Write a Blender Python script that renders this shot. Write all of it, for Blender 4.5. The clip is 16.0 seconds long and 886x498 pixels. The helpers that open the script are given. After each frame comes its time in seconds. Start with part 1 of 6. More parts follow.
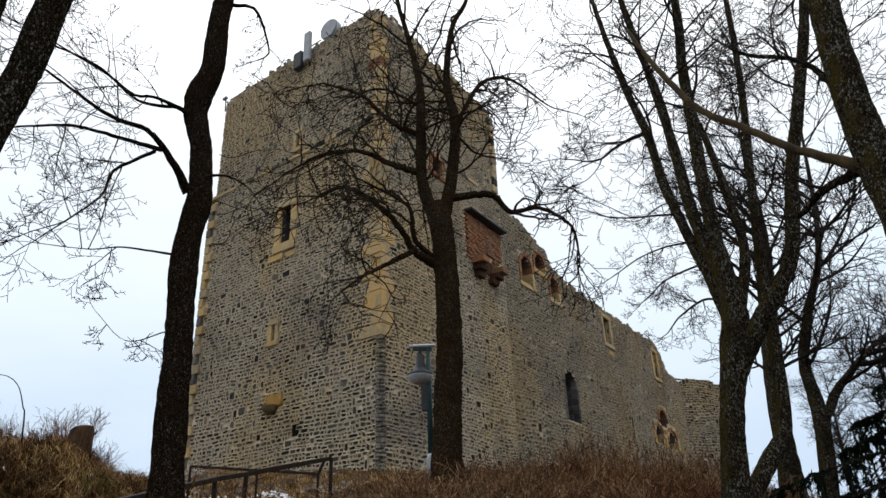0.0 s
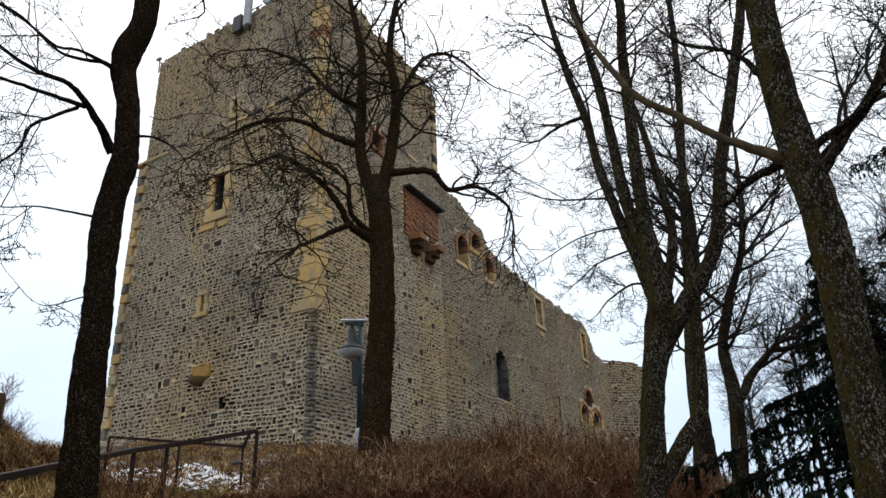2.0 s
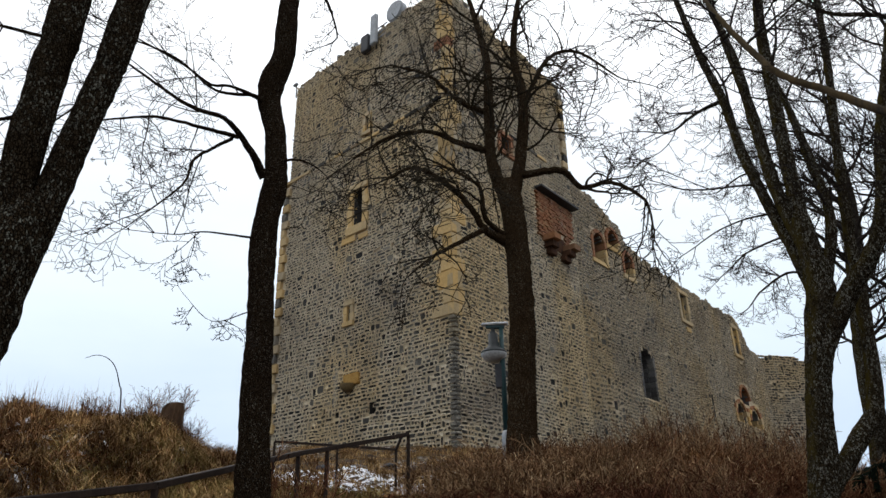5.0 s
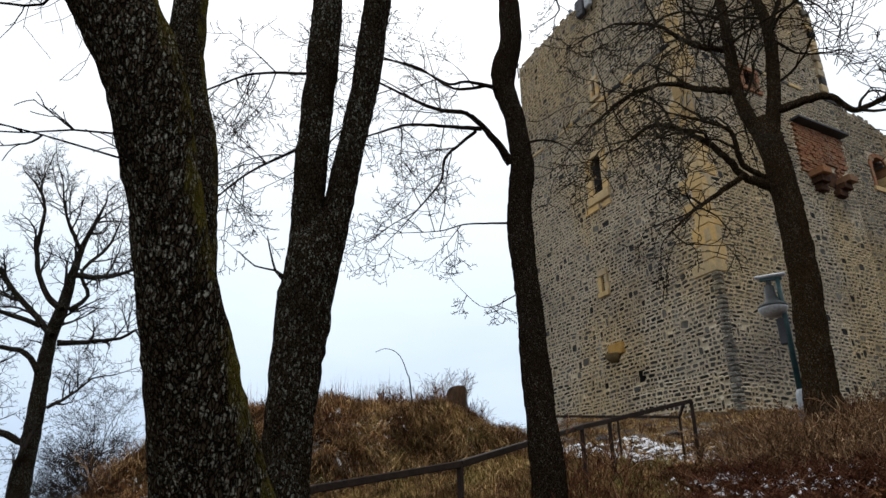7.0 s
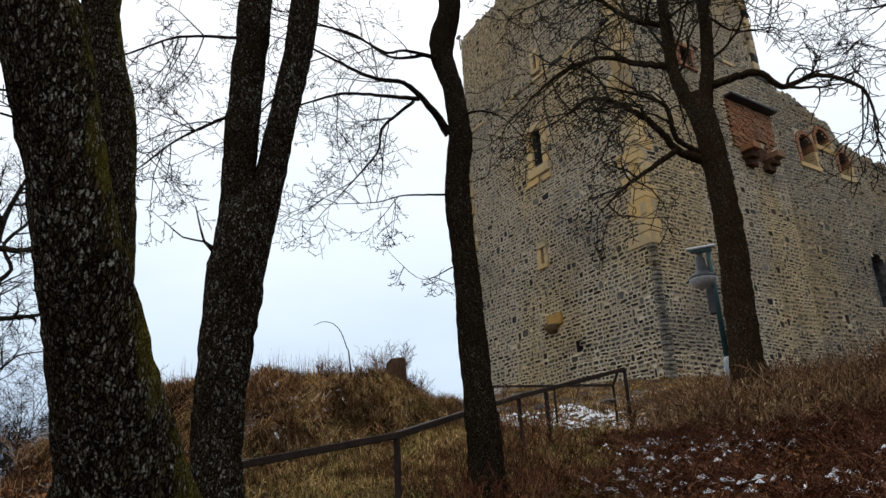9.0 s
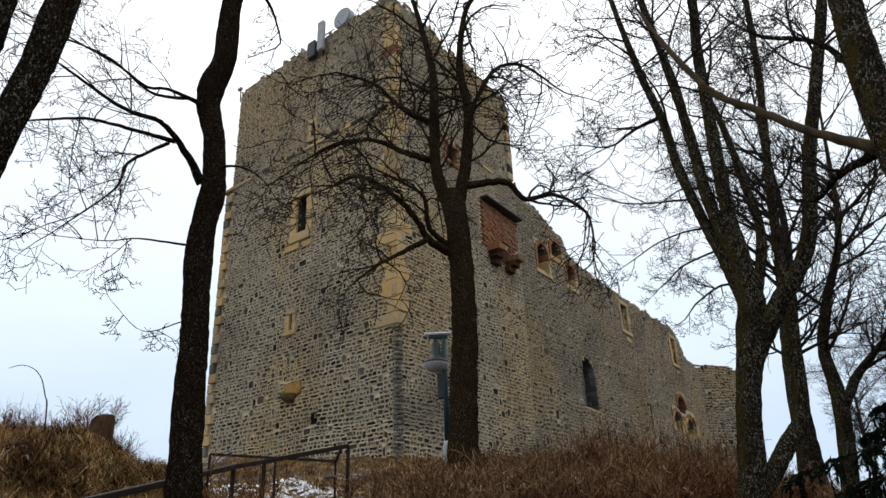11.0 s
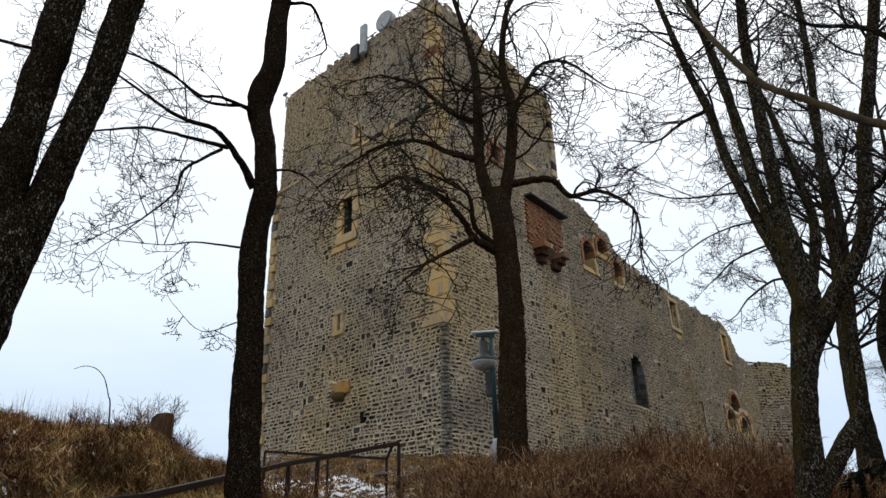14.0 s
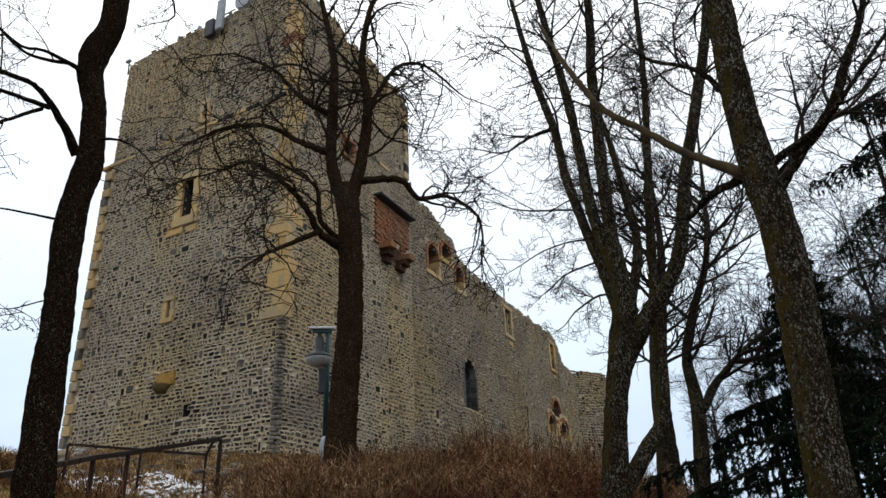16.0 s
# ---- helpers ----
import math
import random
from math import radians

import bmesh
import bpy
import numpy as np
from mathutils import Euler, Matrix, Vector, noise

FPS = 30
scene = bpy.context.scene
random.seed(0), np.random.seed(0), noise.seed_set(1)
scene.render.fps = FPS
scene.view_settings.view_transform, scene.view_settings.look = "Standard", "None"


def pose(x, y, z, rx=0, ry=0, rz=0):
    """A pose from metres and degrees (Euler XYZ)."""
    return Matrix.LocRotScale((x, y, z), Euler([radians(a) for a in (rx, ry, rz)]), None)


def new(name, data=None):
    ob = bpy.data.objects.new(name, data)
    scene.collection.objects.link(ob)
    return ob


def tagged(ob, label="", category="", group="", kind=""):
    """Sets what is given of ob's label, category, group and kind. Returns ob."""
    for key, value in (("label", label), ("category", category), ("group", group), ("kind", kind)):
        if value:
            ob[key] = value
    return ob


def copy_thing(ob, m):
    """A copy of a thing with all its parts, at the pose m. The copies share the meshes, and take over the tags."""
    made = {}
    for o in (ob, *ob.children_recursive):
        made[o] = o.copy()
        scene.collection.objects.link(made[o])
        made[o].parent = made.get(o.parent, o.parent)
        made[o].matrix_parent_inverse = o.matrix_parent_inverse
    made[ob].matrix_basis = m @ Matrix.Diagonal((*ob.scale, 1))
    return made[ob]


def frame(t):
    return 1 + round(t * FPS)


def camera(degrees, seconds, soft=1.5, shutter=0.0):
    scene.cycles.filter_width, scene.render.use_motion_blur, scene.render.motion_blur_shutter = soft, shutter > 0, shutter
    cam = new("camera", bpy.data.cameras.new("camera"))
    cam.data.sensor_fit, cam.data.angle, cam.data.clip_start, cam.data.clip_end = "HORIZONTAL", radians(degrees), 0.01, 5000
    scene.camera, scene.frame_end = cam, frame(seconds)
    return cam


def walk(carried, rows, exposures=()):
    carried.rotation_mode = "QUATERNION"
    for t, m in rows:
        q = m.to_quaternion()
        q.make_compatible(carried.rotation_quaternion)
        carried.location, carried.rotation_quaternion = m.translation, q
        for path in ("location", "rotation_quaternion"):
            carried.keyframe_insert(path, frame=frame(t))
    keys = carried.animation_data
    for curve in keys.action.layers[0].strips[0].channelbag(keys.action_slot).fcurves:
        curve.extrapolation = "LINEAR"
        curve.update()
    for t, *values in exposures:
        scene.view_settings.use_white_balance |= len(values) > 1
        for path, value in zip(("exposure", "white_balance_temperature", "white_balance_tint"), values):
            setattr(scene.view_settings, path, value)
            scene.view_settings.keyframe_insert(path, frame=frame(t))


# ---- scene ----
cam = camera(63.44, 16.0)
PATH = [
    (0.0, pose(0.000, 0.000, 1.600, 115.02, 2.08, 0.97)),
    (0.5, pose(0.026, 0.023, 1.599, 114.60, 2.16, 0.87)),
    (1.0, pose(0.070, 0.051, 1.602, 113.44, 2.43, -5.00)),
    (1.5, pose(0.073, 0.058, 1.601, 113.03, 2.35, -7.00)),
    (2.0, pose(0.032, 0.050, 1.593, 113.03, 2.05, -4.51)),
    (2.5, pose(-0.001, 0.020, 1.597, 113.19, 2.02, 1.56)),
    (3.0, pose(-0.016, 0.001, 1.595, 113.33, 1.59, 4.85)),
    (3.5, pose(-0.015, -0.019, 1.593, 113.40, 1.41, 6.69)),
    (4.0, pose(-0.013, -0.027, 1.587, 113.47, 1.19, 7.32)),
    (4.2, pose(-0.001, -0.023, 1.572, 113.52, 0.92, 6.54)),
    (6.3, pose(-0.080, -0.036, 1.583, 113.53, 1.92, 8.63)),
    (6.5, pose(-0.106, -0.047, 1.591, 113.25, 1.50, 14.14)),
    (7.0, pose(-0.146, -0.091, 1.592, 111.84, 1.29, 27.63)),
    (7.5, pose(-0.207, -0.104, 1.606, 110.35, 1.36, 38.69)),
    (8.0, pose(-0.233, -0.101, 1.616, 109.26, 1.98, 41.84)),
    (8.5, pose(-0.187, -0.086, 1.594, 109.05, 2.75, 35.02)),
    (9.0, pose(-0.120, -0.024, 1.594, 109.52, 2.91, 23.32)),
    (9.5, pose(-0.068, -0.007, 1.600, 112.15, 2.36, 15.70)),
    (10.0, pose(-0.048, -0.007, 1.610, 114.34, 2.02, 10.31)),
    (10.2, pose(-0.025, -0.013, 1.607, 114.30, 1.98, 8.46)),
    (12.3, pose(0.062, 0.034, 1.585, 114.03, 2.38, -1.74)),
    (12.5, pose(0.060, -0.001, 1.572, 114.04, 2.40, -1.69)),
    (13.0, pose(0.038, -0.044, 1.557, 114.15, 2.16, 0.44)),
    (13.5, pose(0.026, -0.072, 1.553, 114.21, 1.65, 3.77)),
    (14.0, pose(0.012, -0.072, 1.559, 114.18, 1.52, 6.06)),
    (14.5, pose(0.012, -0.073, 1.551, 114.08, 1.66, 6.46)),
    (15.0, pose(0.022, -0.016, 1.561, 113.93, 1.64, 4.26)),
    (15.5, pose(0.039, 0.016, 1.579, 113.84, 1.59, 0.54)),
    (16.0, pose(0.065, 0.012, 1.570, 113.67, 2.19, -6.96)),
]

walk(cam, PATH, [(0.0, 0.12), (1.5, 0.4), (3.0, 0.15), (4.0, 0.14), (6.5, 0.27), (7.0, 0.2), (8.0, 0.02), (9.0, 0.15), (9.5, 0.18), (10.0, 0.13), (12.5, 0.22), (14.0, 0.14), (16.0, 0.22)])

# ---- light: overcast winter sky ----
SUN_EL, SUN_AZ = 38.0, 150.0
world = bpy.data.worlds.new("overcast_sky")
scene.world = world
world.use_nodes = True
wn, wl = world.node_tree.nodes, world.node_tree.links
wn.clear()
w_out = wn.new("ShaderNodeOutputWorld")
w_bg = wn.new("ShaderNodeBackground")
w_sky = wn.new("ShaderNodeTexSky")
w_sky.sky_type = "NISHITA"
w_sky.sun_disc = False
w_sky.sun_elevation = radians(SUN_EL)
w_sky.sun_rotation = radians(SUN_AZ)
w_sky.dust_density = 4.0
w_dim = wn.new("ShaderNodeMix")
w_dim.data_type = "RGBA"
w_dim.blend_type = "MULTIPLY"
w_dim.inputs[0].default_value = 1.0
w_dim.inputs[7].default_value = (0.10, 0.10, 0.10, 1)
w_co = wn.new("ShaderNodeTexCoord")
w_sep = wn.new("ShaderNodeSeparateXYZ")
w_map = wn.new("ShaderNodeMapping")
w_map.inputs["Scale"].default_value = (1.6, 1.6, 4.5)
w_noise = wn.new("ShaderNodeTexNoise")
w_noise.inputs["Scale"].default_value = 1.5
w_noise.inputs["Detail"].default_value = 6.0
w_noise.inputs["Roughness"].default_value = 0.5
w_up = wn.new("ShaderNodeMapRange")
w_up.inputs[1].default_value, w_up.inputs[2].default_value = 0.0, 1.0
w_add = wn.new("ShaderNodeMath")
w_add.operation = "MULTIPLY_ADD"
w_add.inputs[1].default_value = 0.34
w_ramp = wn.new("ShaderNodeValToRGB")
for k, (pos, col) in enumerate(((0.10, (0.42, 0.54, 0.71)), (0.30, (0.60, 0.72, 0.88)), (0.50, (0.78, 0.88, 0.98)), (0.72, (0.97, 1.01, 1.06)), (1.0, (1.67, 1.70, 1.74)))):
    el = w_ramp.color_ramp.elements[k] if k < 2 else w_ramp.color_ramp.elements.new(pos)
    el.position, el.color = pos, (*col, 1)
w_mix = wn.new("ShaderNodeMix")
w_mix.data_type = "RGBA"
w_mix.inputs[0].default_value = 0.9
wl.new(w_co.outputs["Generated"], w_map.inputs["Vector"])
wl.new(w_map.outputs[0], w_noise.inputs["Vector"])
wl.new(w_co.outputs["Generated"], w_sep.inputs[0])
wl.new(w_sep.outputs["Z"], w_up.inputs[0])
wl.new(w_noise.outputs["Fac"], w_add.inputs[0])
wl.new(w_up.outputs[0], w_add.inputs[2])
wl.new(w_add.outputs[0], w_ramp.inputs[0])
wl.new(w_sky.outputs[0], w_dim.inputs[6])
wl.new(w_dim.outputs[2], w_mix.inputs[6])
wl.new(w_ramp.outputs[0], w_mix.inputs[7])
wl.new(w_mix.outputs[2], w_bg.inputs["Color"])
w_bg.inputs["Strength"].default_value = 1.08
wl.new(w_bg.outputs[0], w_out.inputs[0])
sun_data = bpy.data.lights.new("sun", "SUN")
sun_data.energy = 0.5
sun_data.angle = radians(25)
sun_data.color = (1.0, 0.96, 0.9)
sun = new("sun", sun_data)
sun.rotation_euler = (radians(90 - SUN_EL), 0, radians(SUN_AZ + 60))


# ---- materials ----
def shader(name, rough=0.9, spec=0.25):
    m = bpy.data.materials.new(name)
    m.use_nodes = True
    n, l = m.node_tree.nodes, m.node_tree.links
    b = n["Principled BSDF"]
    b.inputs["Roughness"].default_value = rough
    b.inputs["Specular IOR Level"].default_value = spec
    return m, n, l, b


def noise_node(n, l, scale, detail=4.0, rough=0.6, stretch=(1, 1, 1), space="Object"):
    c = n.new("ShaderNodeTexCoord")
    p = n.new("ShaderNodeMapping")
    p.inputs["Scale"].default_value = stretch
    t = n.new("ShaderNodeTexNoise")
    t.inputs["Scale"].default_value = scale
    t.inputs["Detail"].default_value = detail
    t.inputs["Roughness"].default_value = rough
    l.new(c.outputs[space], p.inputs["Vector"])
    l.new(p.outputs[0], t.inputs["Vector"])
    return t.outputs["Fac"]


def ramp(n, l, value, stops):
    r = n.new("ShaderNodeValToRGB")
    e = r.color_ramp.elements
    while len(e) < len(stops):
        e.new(0.5)
    for el, (pos, col) in zip(e, stops):
        el.position, el.color = pos, (*col, 1)
    l.new(value, r.inputs[0])
    return r.outputs[0]


def mixed(n, l, fac, a, b, mode="MIX"):
    x = n.new("ShaderNodeMix")
    x.data_type, x.blend_type = "RGBA", mode
    for socket, v in ((x.inputs[0], fac), (x.inputs[6], a), (x.inputs[7], b)):
        if isinstance(v, bpy.types.NodeSocket):
            l.new(v, socket)
        elif isinstance(v, tuple):
            socket.default_value = (*v, 1)
        else:
            socket.default_value = v
    return x.outputs[2]


def step(n, l, value, lo, hi):
    r = n.new("ShaderNodeMapRange")
    r.inputs[1].default_value, r.inputs[2].default_value = lo, hi
    l.new(value, r.inputs[0])
    return r.outputs[0]


def bump(n, l, b, height, strength, dist):
    k = n.new("ShaderNodeBump")
    k.inputs["Strength"].default_value, k.inputs["Distance"].default_value = strength, dist
    l.new(height, k.inputs["Height"])
    l.new(k.outputs[0], b.inputs["Normal"])


def piece_random(n, l):
    g = n.new("ShaderNodeNewGeometry")
    o = n.new("ShaderNodeObjectInfo")
    a = n.new("ShaderNodeMath")
    a.operation = "ADD"
    f = n.new("ShaderNodeMath")
    f.operation = "FRACT"
    l.new(g.outputs["Random Per Island"], a.inputs[0])
    l.new(o.outputs["Random"], a.inputs[1])
    l.new(a.outputs[0], f.inputs[0])
    return f.outputs[0]


def weathered(n, l, col):
    """Broad stains over old masonry: soot-grey areas, warm areas, and pale lime runs."""
    big = noise_node(n, l, 0.28, 4.0, 0.6)
    col = mixed(n, l, step(n, l, big, 0.50, 0.72), col, mixed(n, l, 1.0, col, (0.60, 0.60, 0.63), "MULTIPLY"))
    warm = noise_node(n, l, 0.22, 3.0, 0.55, (1.0, 1.3, 0.8))
    col = mixed(n, l, step(n, l, warm, 0.46, 0.62), col, mixed(n, l, 1.0, col, (1.08, 1.0, 0.84), "MULTIPLY"))
    runs = noise_node(n, l, 0.9, 5.0, 0.65, (1.2, 1.2, 0.35))
    k = n.new("ShaderNodeMath")
    k.operation = "MULTIPLY"
    k.inputs[1].default_value = 0.4
    l.new(step(n, l, runs, 0.60, 0.72), k.inputs[0])
    return mixed(n, l, k.outputs[0], col, (0.36, 0.345, 0.31))


def stone_material(name, stops, lichen=(0.30, 0.29, 0.25), dark=0.55):
    m, n, l, b = shader(name, 0.92, 0.2)
    col = ramp(n, l, piece_random(n, l), stops)
    fine = noise_node(n, l, 9.0, 6.0, 0.7)
    col = mixed(n, l, step(n, l, fine, 0.3, 0.75), mixed(n, l, 1.0, col, (dark, dark, dark), "MULTIPLY"), col)
    spots = noise_node(n, l, 4.0, 5.0, 0.65)
    col = mixed(n, l, step(n, l, spots, 0.62, 0.74), col, lichen)
    l.new(weathered(n, l, col), b.inputs["Base Color"])
    bump(n, l, b, noise_node(n, l, 14.0, 5.0), 0.7, 0.03)
    return m


def mortar_material(name, a, b_):
    m, n, l, b = shader(name, 0.97, 0.1)
    f = noise_node(n, l, 1.2, 6.0, 0.65)
    col = mixed(n, l, step(n, l, f, 0.3, 0.7), a, b_)
    g = noise_node(n, l, 11.0, 5.0, 0.7)
    col = mixed(n, l, step(n, l, g, 0.3, 0.7), mixed(n, l, 1.0, col, (0.55, 0.53, 0.5), "MULTIPLY"), col)
    l.new(weathered(n, l, col), b.inputs["Base Color"])
    bump(n, l, b, g, 0.7, 0.02)
    return m


def plain_material(name, a, b_, scale=3.0, rough=0.85, spec=0.2, bumpy=0.3, metal=0.0, stretch=(1, 1, 1)):
    m, n, l, b = shader(name, rough, spec)
    b.inputs["Metallic"].default_value = metal
    f = noise_node(n, l, scale, 6.0, 0.65, stretch)
    col = mixed(n, l, step(n, l, f, 0.3, 0.7), a, b_)
    g = noise_node(n, l, scale * 7, 4.0, 0.6, stretch)
    col = mixed(n, l, step(n, l, g, 0.35, 0.75), mixed(n, l, 1.0, col, (0.6, 0.6, 0.6), "MULTIPLY"), col)
    l.new(col, b.inputs["Base Color"])
    if bumpy:
        bump(n, l, b, g, bumpy, 0.02)
    return m


def bark_material(name, a, b_, lichen, amount=0.6, moss=None, flecks=62.0, grain=24.0, mossy=(0.45, 0.95), long=0.42, moss_tone=(0.055, 0.041, 0.010)):
    """Bark broken into small plates with dark cracks, some plates grey with lichen; moss: the side on which it grows."""
    m, n, l, b = shader(name, 0.97, 0.0)
    c = n.new("ShaderNodeTexCoord")
    warp = n.new("ShaderNodeTexNoise")
    warp.inputs["Scale"].default_value = grain * 1.3
    warp.inputs["Detail"].default_value = 4.0
    l.new(c.outputs["Object"], warp.inputs["Vector"])
    bend = n.new("ShaderNodeVectorMath")
    bend.operation = "MULTIPLY_ADD"
    bend.inputs[1].default_value = (0.8 / grain,) * 3
    l.new(warp.outputs["Color"], bend.inputs[0])
    l.new(c.outputs["Object"], bend.inputs[2])
    p = n.new("ShaderNodeMapping")
    p.inputs["Scale"].default_value = (1, 1, long)
    l.new(bend.outputs[0], p.inputs["Vector"])
    cells = []
    for feature in ("DISTANCE_TO_EDGE", "F1"):
        t = n.new("ShaderNodeTexVoronoi")
        t.feature = feature
        t.inputs["Scale"].default_value = grain * 2.5
        l.new(p.outputs[0], t.inputs["Vector"])
        cells.append(t)
    plate = step(n, l, cells[0].outputs["Distance"], 0.0, 0.2)
    ridges = noise_node(n, l, grain * 2.2, 5.0, 0.7, (1, 1, 0.4))
    tone = mixed(n, l, step(n, l, ridges, 0.35, 0.65), mixed(n, l, 0.7, b_, a), b_)
    col = mixed(n, l, plate, a, tone)
    spots = noise_node(n, l, flecks, 4.0, 0.7, (1, 1, 0.8))
    patches = noise_node(n, l, 2.2, 3.0)
    chosen = n.new("ShaderNodeSeparateColor")
    l.new(cells[1].outputs["Color"], chosen.inputs[0])
    mask = n.new("ShaderNodeMath")
    mask.operation = "MULTIPLY"
    l.new(step(n, l, spots, amount - 0.09, amount + 0.03), mask.inputs[0])
    l.new(step(n, l, patches, 0.30, 0.55), mask.inputs[1])
    grey = n.new("ShaderNodeMath")
    grey.operation = "MULTIPLY"
    l.new(mask.outputs[0], grey.inputs[0])
    l.new(step(n, l, chosen.outputs[0], 0.45, 0.7), grey.inputs[1])
    worn = n.new("ShaderNodeMath")
    worn.operation = "MULTIPLY"
    l.new(grey.outputs[0], worn.inputs[0])
    l.new(plate, worn.inputs[1])
    col = mixed(n, l, worn.outputs[0], col, lichen)
    if moss:
        g = n.new("ShaderNodeNewGeometry")
        d = n.new("ShaderNodeVectorMath")
        d.operation = "DOT_PRODUCT"
        d.inputs[1].default_value = moss
        l.new(g.outputs["Normal"], d.inputs[0])
        k = n.new("ShaderNodeMath")
        k.operation = "MULTIPLY"
        l.new(step(n, l, d.outputs["Value"], *mossy), k.inputs[0])
        l.new(step(n, l, noise_node(n, l, 7.0, 6.0, 0.75, (1, 1, 0.6)), 0.42, 0.58), k.inputs[1])
        col = mixed(n, l, k.outputs[0], col, moss_tone)
    l.new(col, b.inputs["Base Color"])
    bump(n, l, b, plate, 1.0, 0.012)
    return m


BASALT = stone_material("basalt_rubble", [(0.0, (0.008, 0.008, 0.008)), (0.25, (0.024, 0.023, 0.022)), (0.5, (0.07, 0.066, 0.06)), (0.8, (0.13, 0.12, 0.102)),
                                          (0.94, (0.21, 0.188, 0.15)), (1.0, (0.24, 0.175, 0.105))], (0.165, 0.15, 0.12))
# boulder stone; inside wall openings its dark tone stands for shade
BASALT_AND_SHADE = stone_material("basalt_and_shade", [(0.0, (0.05, 0.05, 0.055)), (0.6, (0.10, 0.10, 0.105)), (1.0, (0.19, 0.185, 0.18))])
SANDSTONE = stone_material("ochre_sandstone", [(0.0, (0.43, 0.295, 0.13)), (0.35, (0.52, 0.365, 0.17)), (0.7, (0.46, 0.355, 0.205)), (1.0, (0.35, 0.285, 0.19))], (0.38, 0.33, 0.25), 0.65)
RED_STONE = stone_material("red_sandstone", [(0.0, (0.20, 0.085, 0.045)), (0.6, (0.27, 0.12, 0.06)), (1.0, (0.24, 0.15, 0.085))], (0.28, 0.19, 0.12), 0.6)
CORNER_STONE = stone_material("grey_corner_stone", [(0.0, (0.09, 0.085, 0.076)), (0.6, (0.18, 0.166, 0.14)), (1.0, (0.27, 0.245, 0.195))])
MORTAR = mortar_material("lime_mortar", (0.60, 0.513, 0.372), (0.75, 0.655, 0.50))
WEATHERED_MORTAR = mortar_material("weathered_mortar", (0.44, 0.372, 0.27), (0.58, 0.5, 0.378))
BARK = bark_material("grey_bark", (0.003, 0.0021, 0.0015), (0.037, 0.027, 0.017), (0.155, 0.155, 0.13), 0.545)
MOSSY_BARK = bark_material("mossy_bark", (0.003, 0.002, 0.0014), (0.055, 0.041, 0.025), (0.23, 0.225, 0.19), 0.515, (-0.93, 0.0, 0.3), 74.0, 30.0, (0.35, 0.9))
BROWN_BARK = bark_material("brown_bark", (0.009, 0.0055, 0.003), (0.062, 0.039, 0.021), (0.15, 0.135, 0.10), 0.58)
OLD_BARK = bark_material("old_furrowed_bark", (0.003, 0.002, 0.0015), (0.046, 0.034, 0.021), (0.21, 0.205, 0.17), 0.555, (0.74, 0.67, 0.0), 130.0, 42.0, (0.6, 0.95), 0.3, (0.085, 0.07, 0.012))
DARK_BARK = bark_material("dark_brown_bark", (0.003, 0.002, 0.0014), (0.04, 0.027, 0.017), (0.15, 0.14, 0.115), 0.6, None, 90.0, 30.0)
TWIG = plain_material("twig_bark", (0.010, 0.007, 0.005), (0.03, 0.021, 0.015), 6.0, 0.9, 0.15, 0)
LICHEN_TWIG = plain_material("lichen_twig", (0.010, 0.007, 0.004), (0.038, 0.026, 0.010), 5.0, 0.9, 0.15, 0)
FAR_TWIG = plain_material("far_twig", (0.02, 0.016, 0.013), (0.045, 0.036, 0.03), 2.0, 0.95, 0.1, 0)
# side limb, paler and browner than the trunk bark
BROWN_LIMB = plain_material("brown_limb", (0.022, 0.014, 0.006), (0.105, 0.068, 0.024), 6.0, 0.85, 0.2, 0.8, 0, (1, 1, 0.4))


# ---- helpers for building ----
def mesh_of(name, verts, faces, material, smooth=False):
    me = bpy.data.meshes.new(name)
    me.from_pydata([tuple(v) for v in verts], [], faces)
    me.materials.append(material)
    if smooth:
        me.polygons.foreach_set("use_smooth", [True] * len(me.polygons))
    me.update()
    return me


def piece(name, verts, faces, material, parent=None, label="", smooth=False):
    ob = new(name, mesh_of(name, verts, faces, material, smooth))
    ob.parent = parent
    if label:
        ob["label"] = label
    return ob


def thing(name, label, category, at=(0, 0, 0), group="", kind=""):
    ob = new(name)
    ob.empty_display_size = 0.2
    ob.location = at
    return tagged(ob, label, category, group, kind)


def part(name, bm, material, parent, label="", smooth=False):
    me = bpy.data.meshes.new(name)
    bm.to_mesh(me)
    bm.free()
    me.materials.append(material)
    if smooth:
        me.polygons.foreach_set("use_smooth", [True] * len(me.polygons))
    ob = new(name, me)
    ob.parent = parent
    if label:
        ob["label"] = label
    return ob


def box(bm, size, m, bevel=0.0):
    made = bmesh.ops.create_cube(bm, size=1, matrix=m @ Matrix.Diagonal((*size, 1)))
    if bevel:
        edges = list({e for v in made["verts"] for e in v.link_edges})
        bmesh.ops.bevel(bm, geom=edges, offset=bevel, segments=1, affect="EDGES")
    return bm


def bars(v0, v1, half, material, name, parent, label=""):
    """A square bar between two places."""
    a, b = Vector(v0), Vector(v1)
    bm = bmesh.new()
    box(bm, (half * 2, half * 2, (b - a).length), Matrix.Translation((a + b) / 2) @ (b - a).to_track_quat("Z", "Y").to_matrix().to_4x4(), half * 0.25)
    return part(name, bm, material, parent, label)


